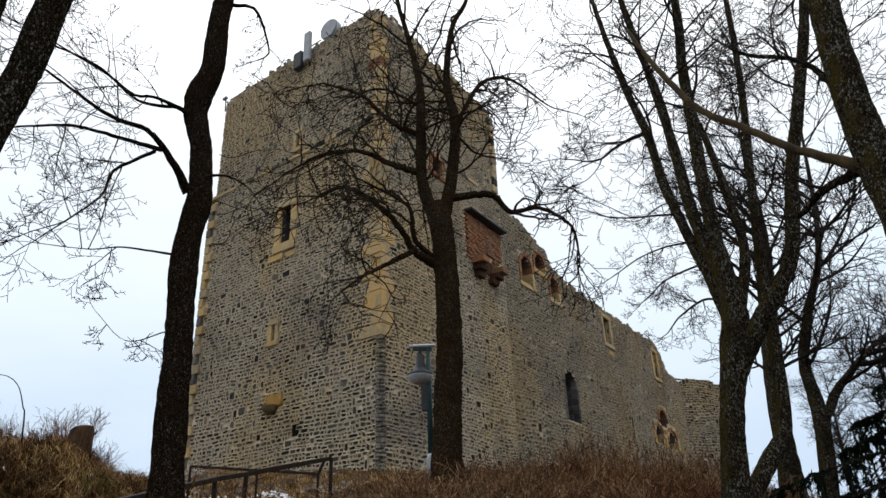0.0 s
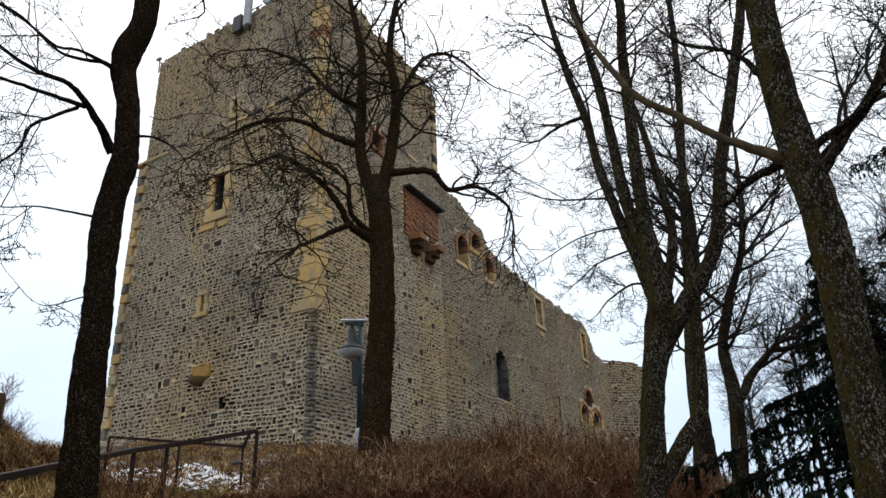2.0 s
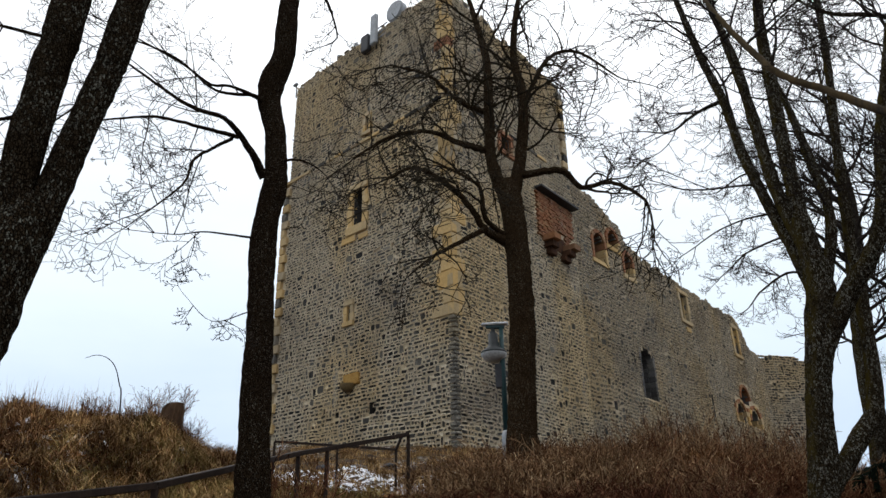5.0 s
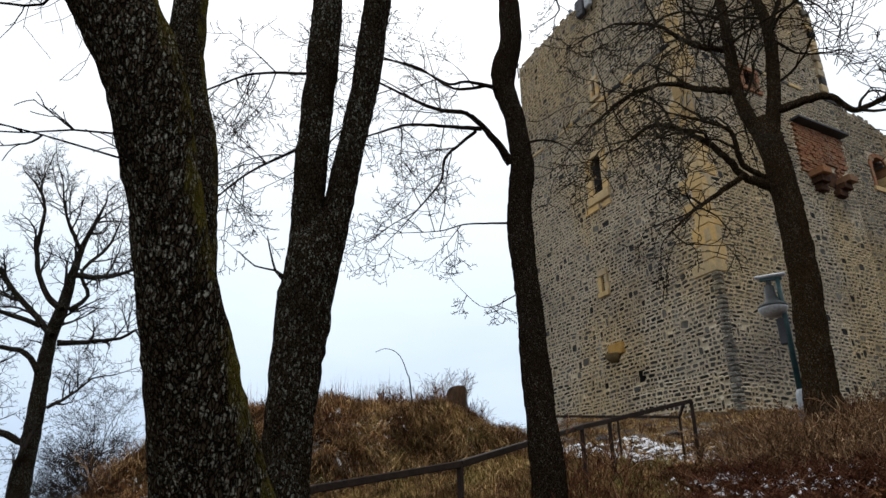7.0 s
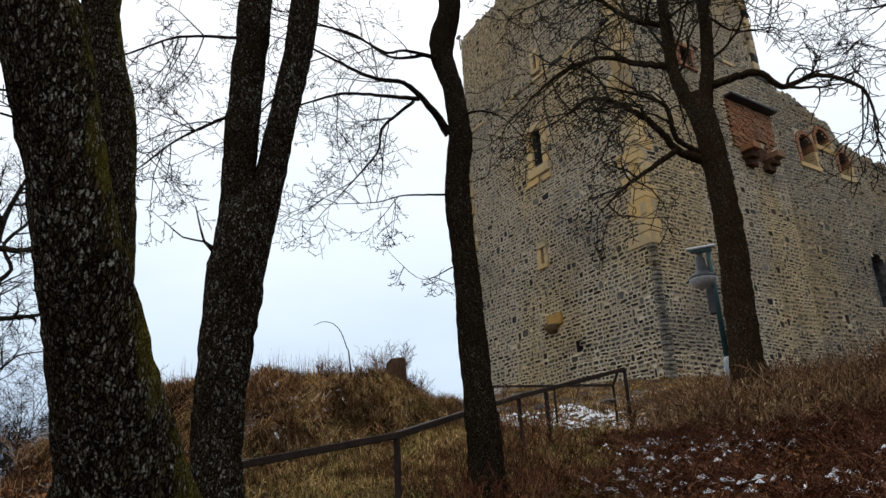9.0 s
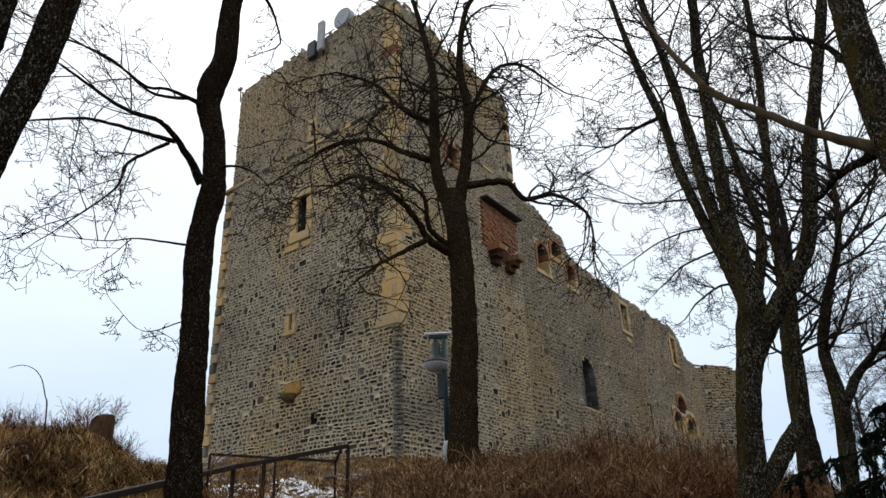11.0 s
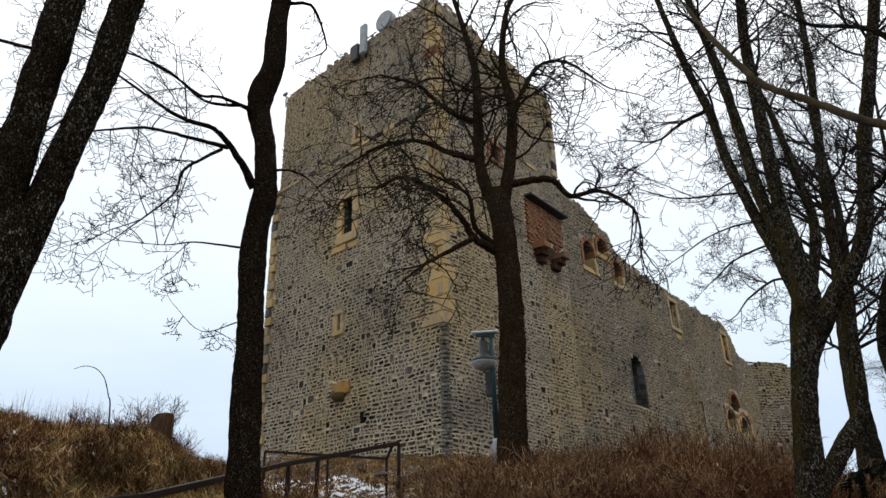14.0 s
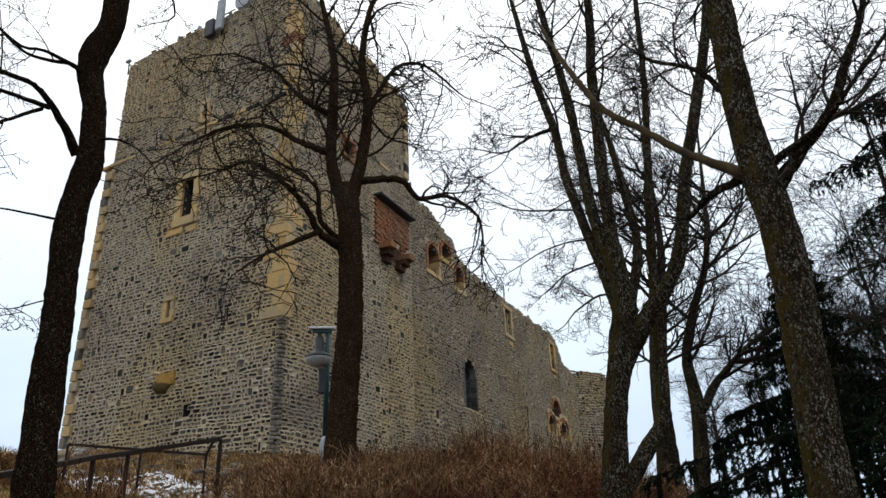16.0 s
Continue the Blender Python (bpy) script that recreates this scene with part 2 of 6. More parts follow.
# ---- ground ----
def height(x, y):
    x, y = np.asarray(x, float), np.asarray(y, float)
    ramp_y = np.where(y < 25, y, 25 + 4 * np.tanh((y - 25) / 8) * 0.6)
    z = 0.2 * np.maximum(ramp_y, -26) - np.where(x < 0, 0.045 * np.maximum(x, -14), 0.03 * np.minimum(x, 20))
    left_edge = -9.5 + 3.5 * np.exp(-(((y - 19) / 5) ** 2)) - np.clip(y - 27, 0, 8) * 0.5
    z = z - 0.42 * np.clip(left_edge - x, 0, 26)
    z = z - 0.17 * np.clip(x - 3.5, 0, 40)
    u, v = (x + 8.2) * 0.83 + (y - 10.3) * 0.55, -(x + 8.2) * 0.55 + (y - 10.3) * 0.83
    z = z + (1.22 - 0.14 * np.exp(-(((u + 0.6) / 1.3) ** 2))) / (1 + (np.abs(u) / 3.1) ** 6 + (np.abs(v) / 1.7) ** 4)
    z = z + 0.05 * np.sin(x * 2.3 + 1) * np.sin(y * 1.9) + 0.03 * np.sin(x * 5.1 + y * 3.3) + 0.02 * np.sin(x * 9.7 - y * 8.1)
    lump = 1 / (1 + (np.abs(u) / 4.2) ** 4 + (np.abs(v) / 2.8) ** 4)
    z = z + lump * (0.16 * np.sin(u * 2.1 + 0.6) * np.sin(v * 2.9 + u) + 0.10 * np.sin(u * 4.7 + v * 3.1) + 0.06 * np.sin(v * 7.3 - u * 5.1))
    far = np.hypot(x, y)
    return z - 0.10 * np.clip(far - 75, 0, 250)


def ground_material():
    m, n, l, b = shader("winter_ground", 0.95, 0.15)
    a = noise_node(n, l, 1.1, 6.0)
    col = ramp(n, l, a, [(0.3, (0.035, 0.02, 0.012)), (0.48, (0.075, 0.045, 0.024)), (0.6, (0.12, 0.085, 0.04)), (0.75, (0.06, 0.045, 0.018))])
    f = noise_node(n, l, 22.0, 6.0, 0.7)
    col = mixed(n, l, step(n, l, f, 0.3, 0.7), mixed(n, l, 1.0, col, (0.4, 0.38, 0.36), "MULTIPLY"), col)
    s1, s2 = noise_node(n, l, 0.45, 3.0), noise_node(n, l, 7.0, 5.0, 0.7)
    k = n.new("ShaderNodeMath")
    k.operation = "MULTIPLY"
    l.new(step(n, l, s1, 0.52, 0.66), k.inputs[0])
    l.new(step(n, l, s2, 0.5, 0.58), k.inputs[1])
    col = mixed(n, l, k.outputs[0], col, (0.62, 0.63, 0.66))
    l.new(col, b.inputs["Base Color"])
    bump(n, l, b, f, 0.9, 0.06)
    return m


def axis_lines(lo, hi, fine, reach):
    inner = np.arange(lo, hi + 0.001, fine)
    out = np.geomspace(1.0, reach, 26)
    return np.concatenate([(lo - out)[::-1], inner, hi + out])


GX, GY = axis_lines(-16, 14, 0.2, 2500), axis_lines(-3, 30, 0.2, 2500)
gxx, gyy = np.meshgrid(GX, GY, indexing="ij")
gverts = np.stack([gxx.ravel(), gyy.ravel(), height(gxx, gyy).ravel()], 1)
ny = len(GY)
gfaces = [(i * ny + j, (i + 1) * ny + j, (i + 1) * ny + j + 1, i * ny + j + 1) for i in range(len(GX) - 1) for j in range(ny - 1)]
GROUND = piece("ground", gverts.tolist(), gfaces, ground_material(), None, "", True)
tagged(GROUND, "steep winter slope of dead grass, leaf litter and thin snow", "ground", "", "structure")


def hz(x, y):
    return float(height(x, y))


# ---- castle ----
CORNER = Vector((-2.35, 24.54, 0))
RDIR = Vector((math.cos(radians(57)), math.sin(radians(57)), 0))
LDIR = Vector((math.cos(radians(143.4)), math.sin(radians(143.4)), 0))
ROUT = Vector((RDIR.y, -RDIR.x, 0))
LOUT = Vector((-LDIR.y, LDIR.x, 0))
LEDGE = 19.25


class Face:
    """A wall plane: s along it, z up, out from it."""

    def __init__(self, origin, along, out):
        self.o, self.a, self.n = np.array(origin), np.array(along), np.array(out)

    def at(self, s, z, out=0.0):
        s, z, out = np.broadcast_arrays(np.asarray(s, float), np.asarray(z, float), np.asarray(out, float))
        p = self.o + s[..., None] * self.a + out[..., None] * self.n
        p[..., 2] = z
        return p

    def turn(self, s, z, out=0.0):
        m = Matrix((Vector(self.a), Vector((0, 0, 1)), Vector(self.n))).transposed().to_4x4()
        return Matrix.Translation(Vector(self.at(s, z, out))) @ m


LEFT, RIGHT = Face(CORNER, LDIR, LOUT), Face(CORNER, RDIR, ROUT)


def in_opening(openings, s, z, margin=0.0):
    for s0, s1, z0, z1, kind in openings:
        if s0 - margin < s < s1 + margin and z0 - margin < z < z1 + margin:
            if kind == "arch":
                r = (s1 - s0) / 2
                if z > z1 - r and ((s - s0 - r) ** 2 + (z - z1 + r) ** 2) > (r + margin) ** 2:
                    continue
            return True
    return False


def lines_with(lo, hi, pitch, extra):
    keep = [v for v in extra if lo < v < hi]
    base = [v for v in np.arange(lo, hi, pitch) if all(abs(v - k) > pitch * 0.45 for k in keep)]
    return np.array(sorted(base + keep + [hi]))


def wall_body(name, face, s0, s1, z0, top, openings, thick, lean, material, parent, label="", pitch=0.3):
    """Mortar core of a rubble wall with its openings cut through and a broken top."""
    fine_z = [v for o in openings if o[4] == "arch" for v in np.linspace(o[3] - (o[1] - o[0]) / 2, o[3], 5)]
    fine_s = [v for o in openings if o[4] == "arch" for v in np.linspace(o[0], o[1], 7)]
    ss = lines_with(s0, s1, pitch, [v for o in openings for v in o[:2]] + fine_s)
    zz = lines_with(z0, max(top(s) for s in ss) + pitch, pitch, [v for o in openings for v in o[2:4]] + fine_z)
    ns, nz = len(ss), len(zz)
    full = np.zeros((ns - 1, nz - 1), bool)
    for i in range(ns - 1):
        cs = (ss[i] + ss[i + 1]) / 2
        limit = top(cs)
        for j in range(nz - 1):
            cz = (zz[j] + zz[j + 1]) / 2
            full[i, j] = cz < limit and not in_opening(openings, cs, cz)
    rng = np.random.RandomState(len(name) + ns)
    gs, gz = np.meshgrid(ss, zz, indexing="ij")
    shake = rng.uniform(-1, 1, gs.shape)
    out = np.vectorize(lean)(gz) - 0.035 + 0.012 * shake
    front = face.at(gs, gz, out).reshape(-1, 3)
    back = face.at(gs + 0.15 * (s1 - gs) / (s1 - s0), gz, -thick).reshape(-1, 3)
    verts = np.concatenate([front, back])
    k = ns * nz
    faces, side = [], []
    idx = lambda i, j: i * nz + j
    for i in range(ns - 1):
        for j in range(nz - 1):
            if not full[i, j]:
                continue
            a, b, c, d = idx(i, j), idx(i + 1, j), idx(i + 1, j + 1), idx(i, j + 1)
            faces.append((a, b, c, d))
            faces.append((d + k, c + k, b + k, a + k))
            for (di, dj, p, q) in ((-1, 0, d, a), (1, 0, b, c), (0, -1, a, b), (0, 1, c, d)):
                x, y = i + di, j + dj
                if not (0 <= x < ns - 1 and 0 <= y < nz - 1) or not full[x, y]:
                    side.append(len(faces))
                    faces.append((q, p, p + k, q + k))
    used = sorted({v for f in faces for v in f})
    remap = {v: n for n, v in enumerate(used)}
    ob = piece(name, verts[used].tolist(), [tuple(remap[v] for v in f) for f in faces], material, parent, label)
    # opening sides take a dark colour as recess shade; the broken top shares it
    ob.data.materials.append(BASALT_AND_SHADE)
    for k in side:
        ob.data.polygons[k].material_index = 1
    return ob


def stone_shape(rng, w, h, depth):
    """Rounded rubble stone: outline of eight corners, tapered to a bulged front."""
    hw, hh = w / 2, h / 2
    cx, cy = rng.uniform(0.55, 0.85), rng.uniform(0.45, 0.8)
    base = np.array([(-hw, -hh * cy), (-hw * cx, -hh), (hw * cx, -hh), (hw, -hh * cy), (hw, hh * cy), (hw * cx, hh), (-hw * cx, hh), (-hw, hh * cy)])
    base = base * rng.uniform(0.76, 1.08, base.shape)
    front = base * rng.uniform(0.84, 0.95)
    return base, front, depth - 0.018 + rng.uniform(-0.008, 0.008, 8)


def rubble(face, s0, s1, z0, top, lean, skip, seed, course=(0.115, 0.185), width=(0.12, 0.38), depth=0.06, wave=0.07):
    """Rough courses of unlike stones; now and then a large one takes the room of two courses."""
    rng = np.random.RandomState(seed)
    z, out = z0, []
    zmax = max(top(s) for s in np.arange(s0, s1, 0.3))
    taken = []
    while z < zmax:
        ch = rng.uniform(*course)
        s = s0 + rng.uniform(0, 0.12)
        ph = rng.uniform(0, 6)
        above = []
        while s < s1 - 0.06:
            w = min(rng.uniform(*width) * rng.choice([0.5, 0.7, 1.0, 1.0, 1.45]), s1 - s)
            hit = [t for t in taken if t[0] < s + w - 0.05 and t[1] > s + 0.05]
            if hit:
                s = max(t[1] for t in hit)
                continue
            cs = s + w / 2
            cz = z + ch / 2 + wave * noise.noise((cs * 0.35, z * 0.5, seed)) * 2 + rng.uniform(-0.012, 0.012) * (1 + wave * 12)
            h = ch * rng.uniform(0.66, 0.98) - 0.018
            if rng.random_sample() < 0.055 and w > 0.16:
                h, cz = ch * 1.9, cz + ch * 0.45
                above.append((s, s + w))
            if cz < top(cs) + 0.08 and not skip(cs, cz, w):
                b, f, d = stone_shape(rng, w - rng.uniform(0.016, 0.036), h, depth * rng.uniform(0.0, 1.0))
                tilt = rng.normal(0, 0.06 + wave * 0.6)
                rot = np.array([[math.cos(tilt), -math.sin(tilt)], [math.sin(tilt), math.cos(tilt)]])
                out.append((cs, cz, b @ rot.T, f @ rot.T, d))
            s += w
        taken = above
        z += ch
    return out


STONE_FACES = [(i, (i + 1) % 8, 8 + (i + 1) % 8, 8 + i) for i in range(8)] + [tuple(range(8, 16))]
JOINT_FACES = [(a + i, a + (i + 1) % 8, a + 8 + (i + 1) % 8, a + 8 + i) for a in (16, 24) for i in range(8)]


def bedded(b, f, d, crest, scale=(1.0, 1.0)):
    """A stone and the raised mortar bed round it: outlines with how far each stands out of the wall."""
    wide = b + np.sign(b) * np.array((0.013, 0.022))
    lip = b * 1.01 + np.sign(b) * 0.002
    rings = ((b, np.full(8, -0.05)), (f, d), (wide, crest), (lip, crest + 0.004), (b * 0.98, np.full(8, -0.03)))
    return [(r / scale, o) for r, o in rings]


def stones_joined(name, face, stones, lean, material, parent, label="", mortar=None):
    verts, faces = [], []
    rng = np.random.RandomState(len(stones))
    for k, (cs, cz, b, f, d) in enumerate(stones):
        o = lean(cz)
        for ring, out in bedded(b, f, d, rng.uniform(0.010, 0.030, 8)):
            verts.append(face.at(cs + ring[:, 0], cz + ring[:, 1], o + out))
        faces += [tuple(v + 40 * k for v in q) for q in STONE_FACES + JOINT_FACES]
    ob = piece(name, np.concatenate(verts).tolist(), faces, material, parent, label)
    ob.data.materials.append(mortar or MORTAR)
    ob.data.polygons.foreach_set("material_index", ([0] * len(STONE_FACES) + [1] * len(JOINT_FACES)) * len(stones))
    return tagged(ob, "", "", "", "stuff")


STONE_SHARED = []


def stones_single(face, stones, lean, material, parent):
    """Stones that are objects of their own, on a dozen shared meshes."""
    rng = np.random.RandomState(3)
    for k, (cs, cz, b, f, d) in enumerate(stones):
        w, h = np.ptp(b[:, 0]), np.ptp(b[:, 1])
        if len(STONE_SHARED) < 12:
            v = np.concatenate([np.c_[ring, out] for ring, out in bedded(b, f, d, rng.uniform(0.010, 0.030, 8), (w, h))])
            me = mesh_of("stone", v.tolist(), STONE_FACES + JOINT_FACES, material)
            me.materials.append(MORTAR)
            me.polygons.foreach_set("material_index", [0] * len(STONE_FACES) + [1] * len(JOINT_FACES))
            STONE_SHARED.append(me)
        ob = new("stone", STONE_SHARED[k % len(STONE_SHARED)])
        ob.parent = parent
        ob.matrix_basis = face.turn(cs, cz, lean(cz)) @ Matrix.Diagonal((w, h, 1, 1))


def block(face, s, z, w, h, d, name, material, parent, out=0.0, label="", seed=0):
    """A dressed stone with chipped edges, its back in the wall."""
    bm = bmesh.new()
    box(bm, (w, h, d), face.turn(s, z, out + d / 2 - 0.1), min(w, h) * 0.06)
    r = random.Random(seed + int(s * 100) + int(z * 10))
    for v in bm.verts:
        v.co += Vector((r.uniform(-1, 1), r.uniform(-1, 1), r.uniform(-1, 1))) * 0.012
    return part(name, bm, material, parent, label)


def lean_low(z):
    return 0.12 if z < LEDGE else 0.0


WIDE = 11.0
LEFT_OPEN = [(5.1, 5.72, 15.1, 16.85, "rect"), (5.66, 5.84, 10.75, 11.45, "rect"), (4.98, 5.16, 19.8, 20.6, "rect"),
             (4.0, 4.38, 6.75, 7.2, "rect"), (7.8, 8.0, 7.88, 8.3, "rect"), (6.2, 6.42, 6.88, 7.1, "rect"), (6.95, 7.12, 8.64, 8.86, "rect"), (5.86, 6.06, 8.7, 8.88, "rect")]
RIGHT_OPEN = [(3.5, 4.2, 18.2, 19.0, "rect")]
WALL_OPEN = [(15.4, 17.0, 9.05, 11.75, "arch"), (11.4, 12.7, 15.5, 17.05, "arch"), (13.1, 14.35, 16.8, 17.75, "arch"), (14.8, 15.9, 15.6, 16.9, "arch"),
             (22.3, 23.3, 14.85, 16.55, "rect"), (31.4, 32.3, 14.5, 16.4, "rect"), (25.15, 25.45, 9.3, 10.7, "rect"),
             (16.6, 16.85, 7.3, 8.1, "rect"), (29.4, 31.2, 9.65, 10.85, "arch"), (32.1, 34.2, 9.6, 10.75, "arch"), (30.7, 32.4, 11.0, 12.2, "arch"),
             (11.9, 12.2, 7.95, 8.35, "rect")]


def rough(s, seed, size):
    return size * noise.noise((s * 0.9, seed, 0)) + size * 0.6 * noise.noise((s * 3.1, seed, 5))


def top_left(s):
    return 25.25 + rough(s, 1, 0.22) - 0.35 * max(0, 1 - abs(s) / 0.8)


def top_right(s):
    return 25.15 - 0.05 * s + rough(s, 4, 0.25) - (0.45 if 3.6 < s < 4.6 else 0) - 0.4 * max(0, 1 - abs(s) / 0.9)


def top_wall(s):
    z = float(np.interp(s, [9, 10.6, 13, 14.8, 15.4, 17, 21, 26, 32.2, 33.4, 34.4, 37.6], [19.7, 19.1, 18.7, 18.2, 17.4, 17.25, 17.1, 17.1, 17.3, 16.7, 15.5, 15.1]))
    return z + rough(s, 7, 0.22)


def top_far(s):
    return 15.45 + rough(s, 9, 0.22) - 0.25 * max(0, s - 3.2)


tower = thing("castle_tower", "tall square ruined keep of dark basalt rubble with ochre quoins", "tower", CORNER)


def own(ob, parent):
    """Keep an object's place in the world under a parent that stands elsewhere."""
    ob.matrix_parent_inverse = Matrix.Translation(-parent.location)
    return ob


def fit_all(parent):
    for c in parent.children:
        own(c, parent)


left_wall = wall_body("wall", LEFT, 0, WIDE, 4.0, top_left, LEFT_OPEN, 1.3, lean_low, MORTAR, tower)
right_wall = wall_body("wall", RIGHT, 0, 9.55, 4.0, top_right, RIGHT_OPEN, 1.3, lean_low, MORTAR, tower)
BACK_A, BACK_B = Face(CORNER + LDIR * WIDE, RDIR, -ROUT), Face(CORNER + RDIR * 9.55, LDIR, -LOUT)
wall_body("wall", BACK_A, 0, 9.55, 4.0, lambda s: 25.1, [], 1.3, lambda z: 0, MORTAR, tower, "", 1.0)
wall_body("wall", BACK_B, 0, WIDE, 4.0, lambda s: 25.0, [], 1.3, lambda z: 0, MORTAR, tower, "", 1.0)
bm = bmesh.new()
box(bm, (1, 1, 1), Matrix.Translation(CORNER + LDIR * WIDE / 2 + RDIR * 4.8 + Vector((0, 0, 22.5))) @ Matrix((RDIR, LDIR, Vector((0, 0, 1)))).transposed().to_4x4() @ Matrix.Diagonal((8, 9, 0.3, 1)))
part("platform", bm, MORTAR, tower, "stone platform behind the parapet")


# dressed frames: (s0, s1, z0, z1) areas that rubble leaves free
LEFT_FREE = [(4.68, 6.2, 14.55, 17.2), (5.4, 6.1, 10.5, 11.7), (4.75, 5.4, 19.6, 20.8), (4.95, 5.95, 7.95, 8.5)]
RIGHT_FREE = [(3.2, 4.4, 18.0, 19.2), (6.0, 9.3, 15.0, 17.3)]
WALL_FREE = [(11.25, 12.85, 15.3, 17.2), (12.95, 14.5, 16.6, 17.9), (14.65, 16.05, 15.4, 17.05), (22.0, 23.7, 14.6, 16.9), (31.1, 32.8, 14.2, 16.8),
             (29.4, 34.4, 9.6, 11.3), (30.8, 32.8, 11.2, 12.5)]


def skipper(openings, free, edges):
    """True where no rubble stone lies."""
    def skip(s, z, w):
        if in_opening(openings, s, z, 0.06):
            return True
        if any(a < s < b and c < z < d for a, b, c, d in free):
            return True
        return edges(s, z)
    return skip


rq = random.Random(8)
QUOINS = []
qz = 9.7
while qz < 24.5:
    qh = rq.uniform(0.42, 0.68)
    long_left = len(QUOINS) % 2 == 0
    QUOINS.append((qz, qz + qh, rq.uniform(0.62, 0.95) if long_left else rq.uniform(0.36, 0.6), rq.uniform(0.3, 0.45) if long_left else rq.uniform(0.45, 0.72)))
    qz += qh


def quoin_len(z, turn):
    """Long and short work, course by course."""
    for q in QUOINS:
        if q[0] <= z < q[1]:
            return q[2 + turn]
    return 0.0


low_left = rubble(LEFT, 0.02, WIDE, 4.6, top_left, lean_low, skipper(LEFT_OPEN, LEFT_FREE, lambda s, z: s < quoin_len(z, 0) or (s > WIDE - 0.36 and 5 < z < LEDGE)), 11, (0.11, 0.18), (0.14, 0.38), 0.035, 0.05)
on_right = rubble(RIGHT, 0.02, 9.55, 4.6, top_right, lean_low, skipper(RIGHT_OPEN, RIGHT_FREE, lambda s, z: s < quoin_len(z, 1) or (s > 9.1 and z > 20)), 12, (0.11, 0.18), (0.13, 0.38), 0.035, 0.08)
NEAR_L = [k for k in low_left if k[0] < 4.6 and k[1] < 8.3][:240]
NEAR_R = [k for k in on_right if k[0] < 1.6 and k[1] < 9.0][:60]
stones_joined("rubble_facing", LEFT, [k for k in low_left if not (k[0] < 4.6 and k[1] < 8.3)] + [k for k in low_left if k[0] < 4.6 and k[1] < 8.3][240:], lean_low, BASALT, left_wall)
stones_joined("rubble_facing", RIGHT, [k for k in on_right if not (k[0] < 1.6 and k[1] < 9.0)] + [k for k in on_right if k[0] < 1.6 and k[1] < 9.0][60:], lean_low, BASALT, right_wall)

# quoins at the three visible corners
for k, (q0, q1, wl_, wr_) in enumerate(QUOINS):
    z = (q0 + q1) / 2
    rr = random.Random(k)
    bm = bmesh.new()
    o = lean_low(z) + 0.045
    h = q1 - q0 - rr.uniform(0.01, 0.03)
    base_c = CORNER + LOUT * o + ROUT * o
    for along, w, dep in ((LDIR, wl_ + o, RDIR), (RDIR, wr_ + o, LDIR)):
        m = Matrix((along, dep, Vector((0, 0, 1)))).transposed().to_4x4()
        box(bm, (w, 0.3, h), Matrix.Translation(base_c + along * w / 2 + dep * 0.15 + Vector((0, 0, z))) @ m, 0.02)
    for v in bm.verts:
        v.co += Vector((rr.uniform(-1, 1), rr.uniform(-1, 1), rr.uniform(-1, 1))) * 0.014
    part("quoin", bm, SANDSTONE if rr.random() > 0.06 else RED_STONE, tower)
zc = 4.7
rr = random.Random(31)
while zc < 9.65:
    h = rr.uniform(0.12, 0.2)
    bm = bmesh.new()
    base_c = CORNER + LOUT * 0.15 + ROUT * 0.15
    a_, b_ = rr.uniform(0.16, 0.34), rr.uniform(0.16, 0.34)
    for along, w, dep in ((LDIR, a_, RDIR), (RDIR, b_, LDIR)):
        m = Matrix((along, dep, Vector((0, 0, 1)))).transposed().to_4x4()
        box(bm, (w, 0.3, h - 0.045), Matrix.Translation(base_c + along * w / 2 + dep * 0.15 + Vector((0, 0, zc + h / 2))) @ m, 0.03)
    for v in bm.verts:
        v.co += Vector((rr.uniform(-1, 1), rr.uniform(-1, 1), rr.uniform(-1, 1))) * 0.025
    part("corner_stone", bm, CORNER_STONE, tower)
    zc += h
for k in range(int(5.4 / 0.45), int(LEDGE / 0.45)):
    rr = random.Random(k + 99)
    w = 0.5 if k % 2 else 0.3
    block(LEFT, WIDE - w / 2 + 0.12, k * 0.45 + 0.22, w, 0.42, 0.28, "quoin", SANDSTONE if rr.random() > 0.1 else CORNER_STONE, tower, 0.08)
for k in range(int(20.0 / 0.42), int(24.6 / 0.42)):
    w = 0.5 if k % 2 else 0.34
    block(RIGHT, 9.55 - w / 2 + 0.03, k * 0.42 + 0.21, w, 0.39, 0.28, "quoin", SANDSTONE if k % 3 else BASALT, tower, -0.04)

# string course where the upper storey steps back
for face, length in ((LEFT, WIDE + 0.3), (RIGHT, 9.5)):
    s = -0.25
    rr = random.Random(int(length * 10))
    while s < length:
        w = rr.uniform(0.5, 0.95)
        if rr.random() > 0.12 or s > length - 1.2:
            block(face, s + w / 2, LEDGE + 0.02, w - 0.02, 0.15, 0.28, "string_course_stone", SANDSTONE if rr.random() > 0.45 else BASALT, tower, 0.0, "", int(s * 7))
        s += w

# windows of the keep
# dark red-brown stone; the shade of hollows is mixed into its colour
SHADED_RED = plain_material("shaded_red_stone", (0.018, 0.010, 0.007), (0.10, 0.048, 0.026), 4.0, 0.95, 0.1, 0.6)
IRON = plain_material("dark_iron", (0.02, 0.02, 0.022), (0.05, 0.04, 0.035), 8, 0.6, 0.4, 0.3, 0.6)


def window_glass():
    m, n, l, b = shader("window_glass", 0.08, 0.5)
    b.inputs["Base Color"].default_value = (0.04, 0.05, 0.065, 1)
    b.inputs["Metallic"].default_value = 0.0
    return m


GLASS = window_glass()


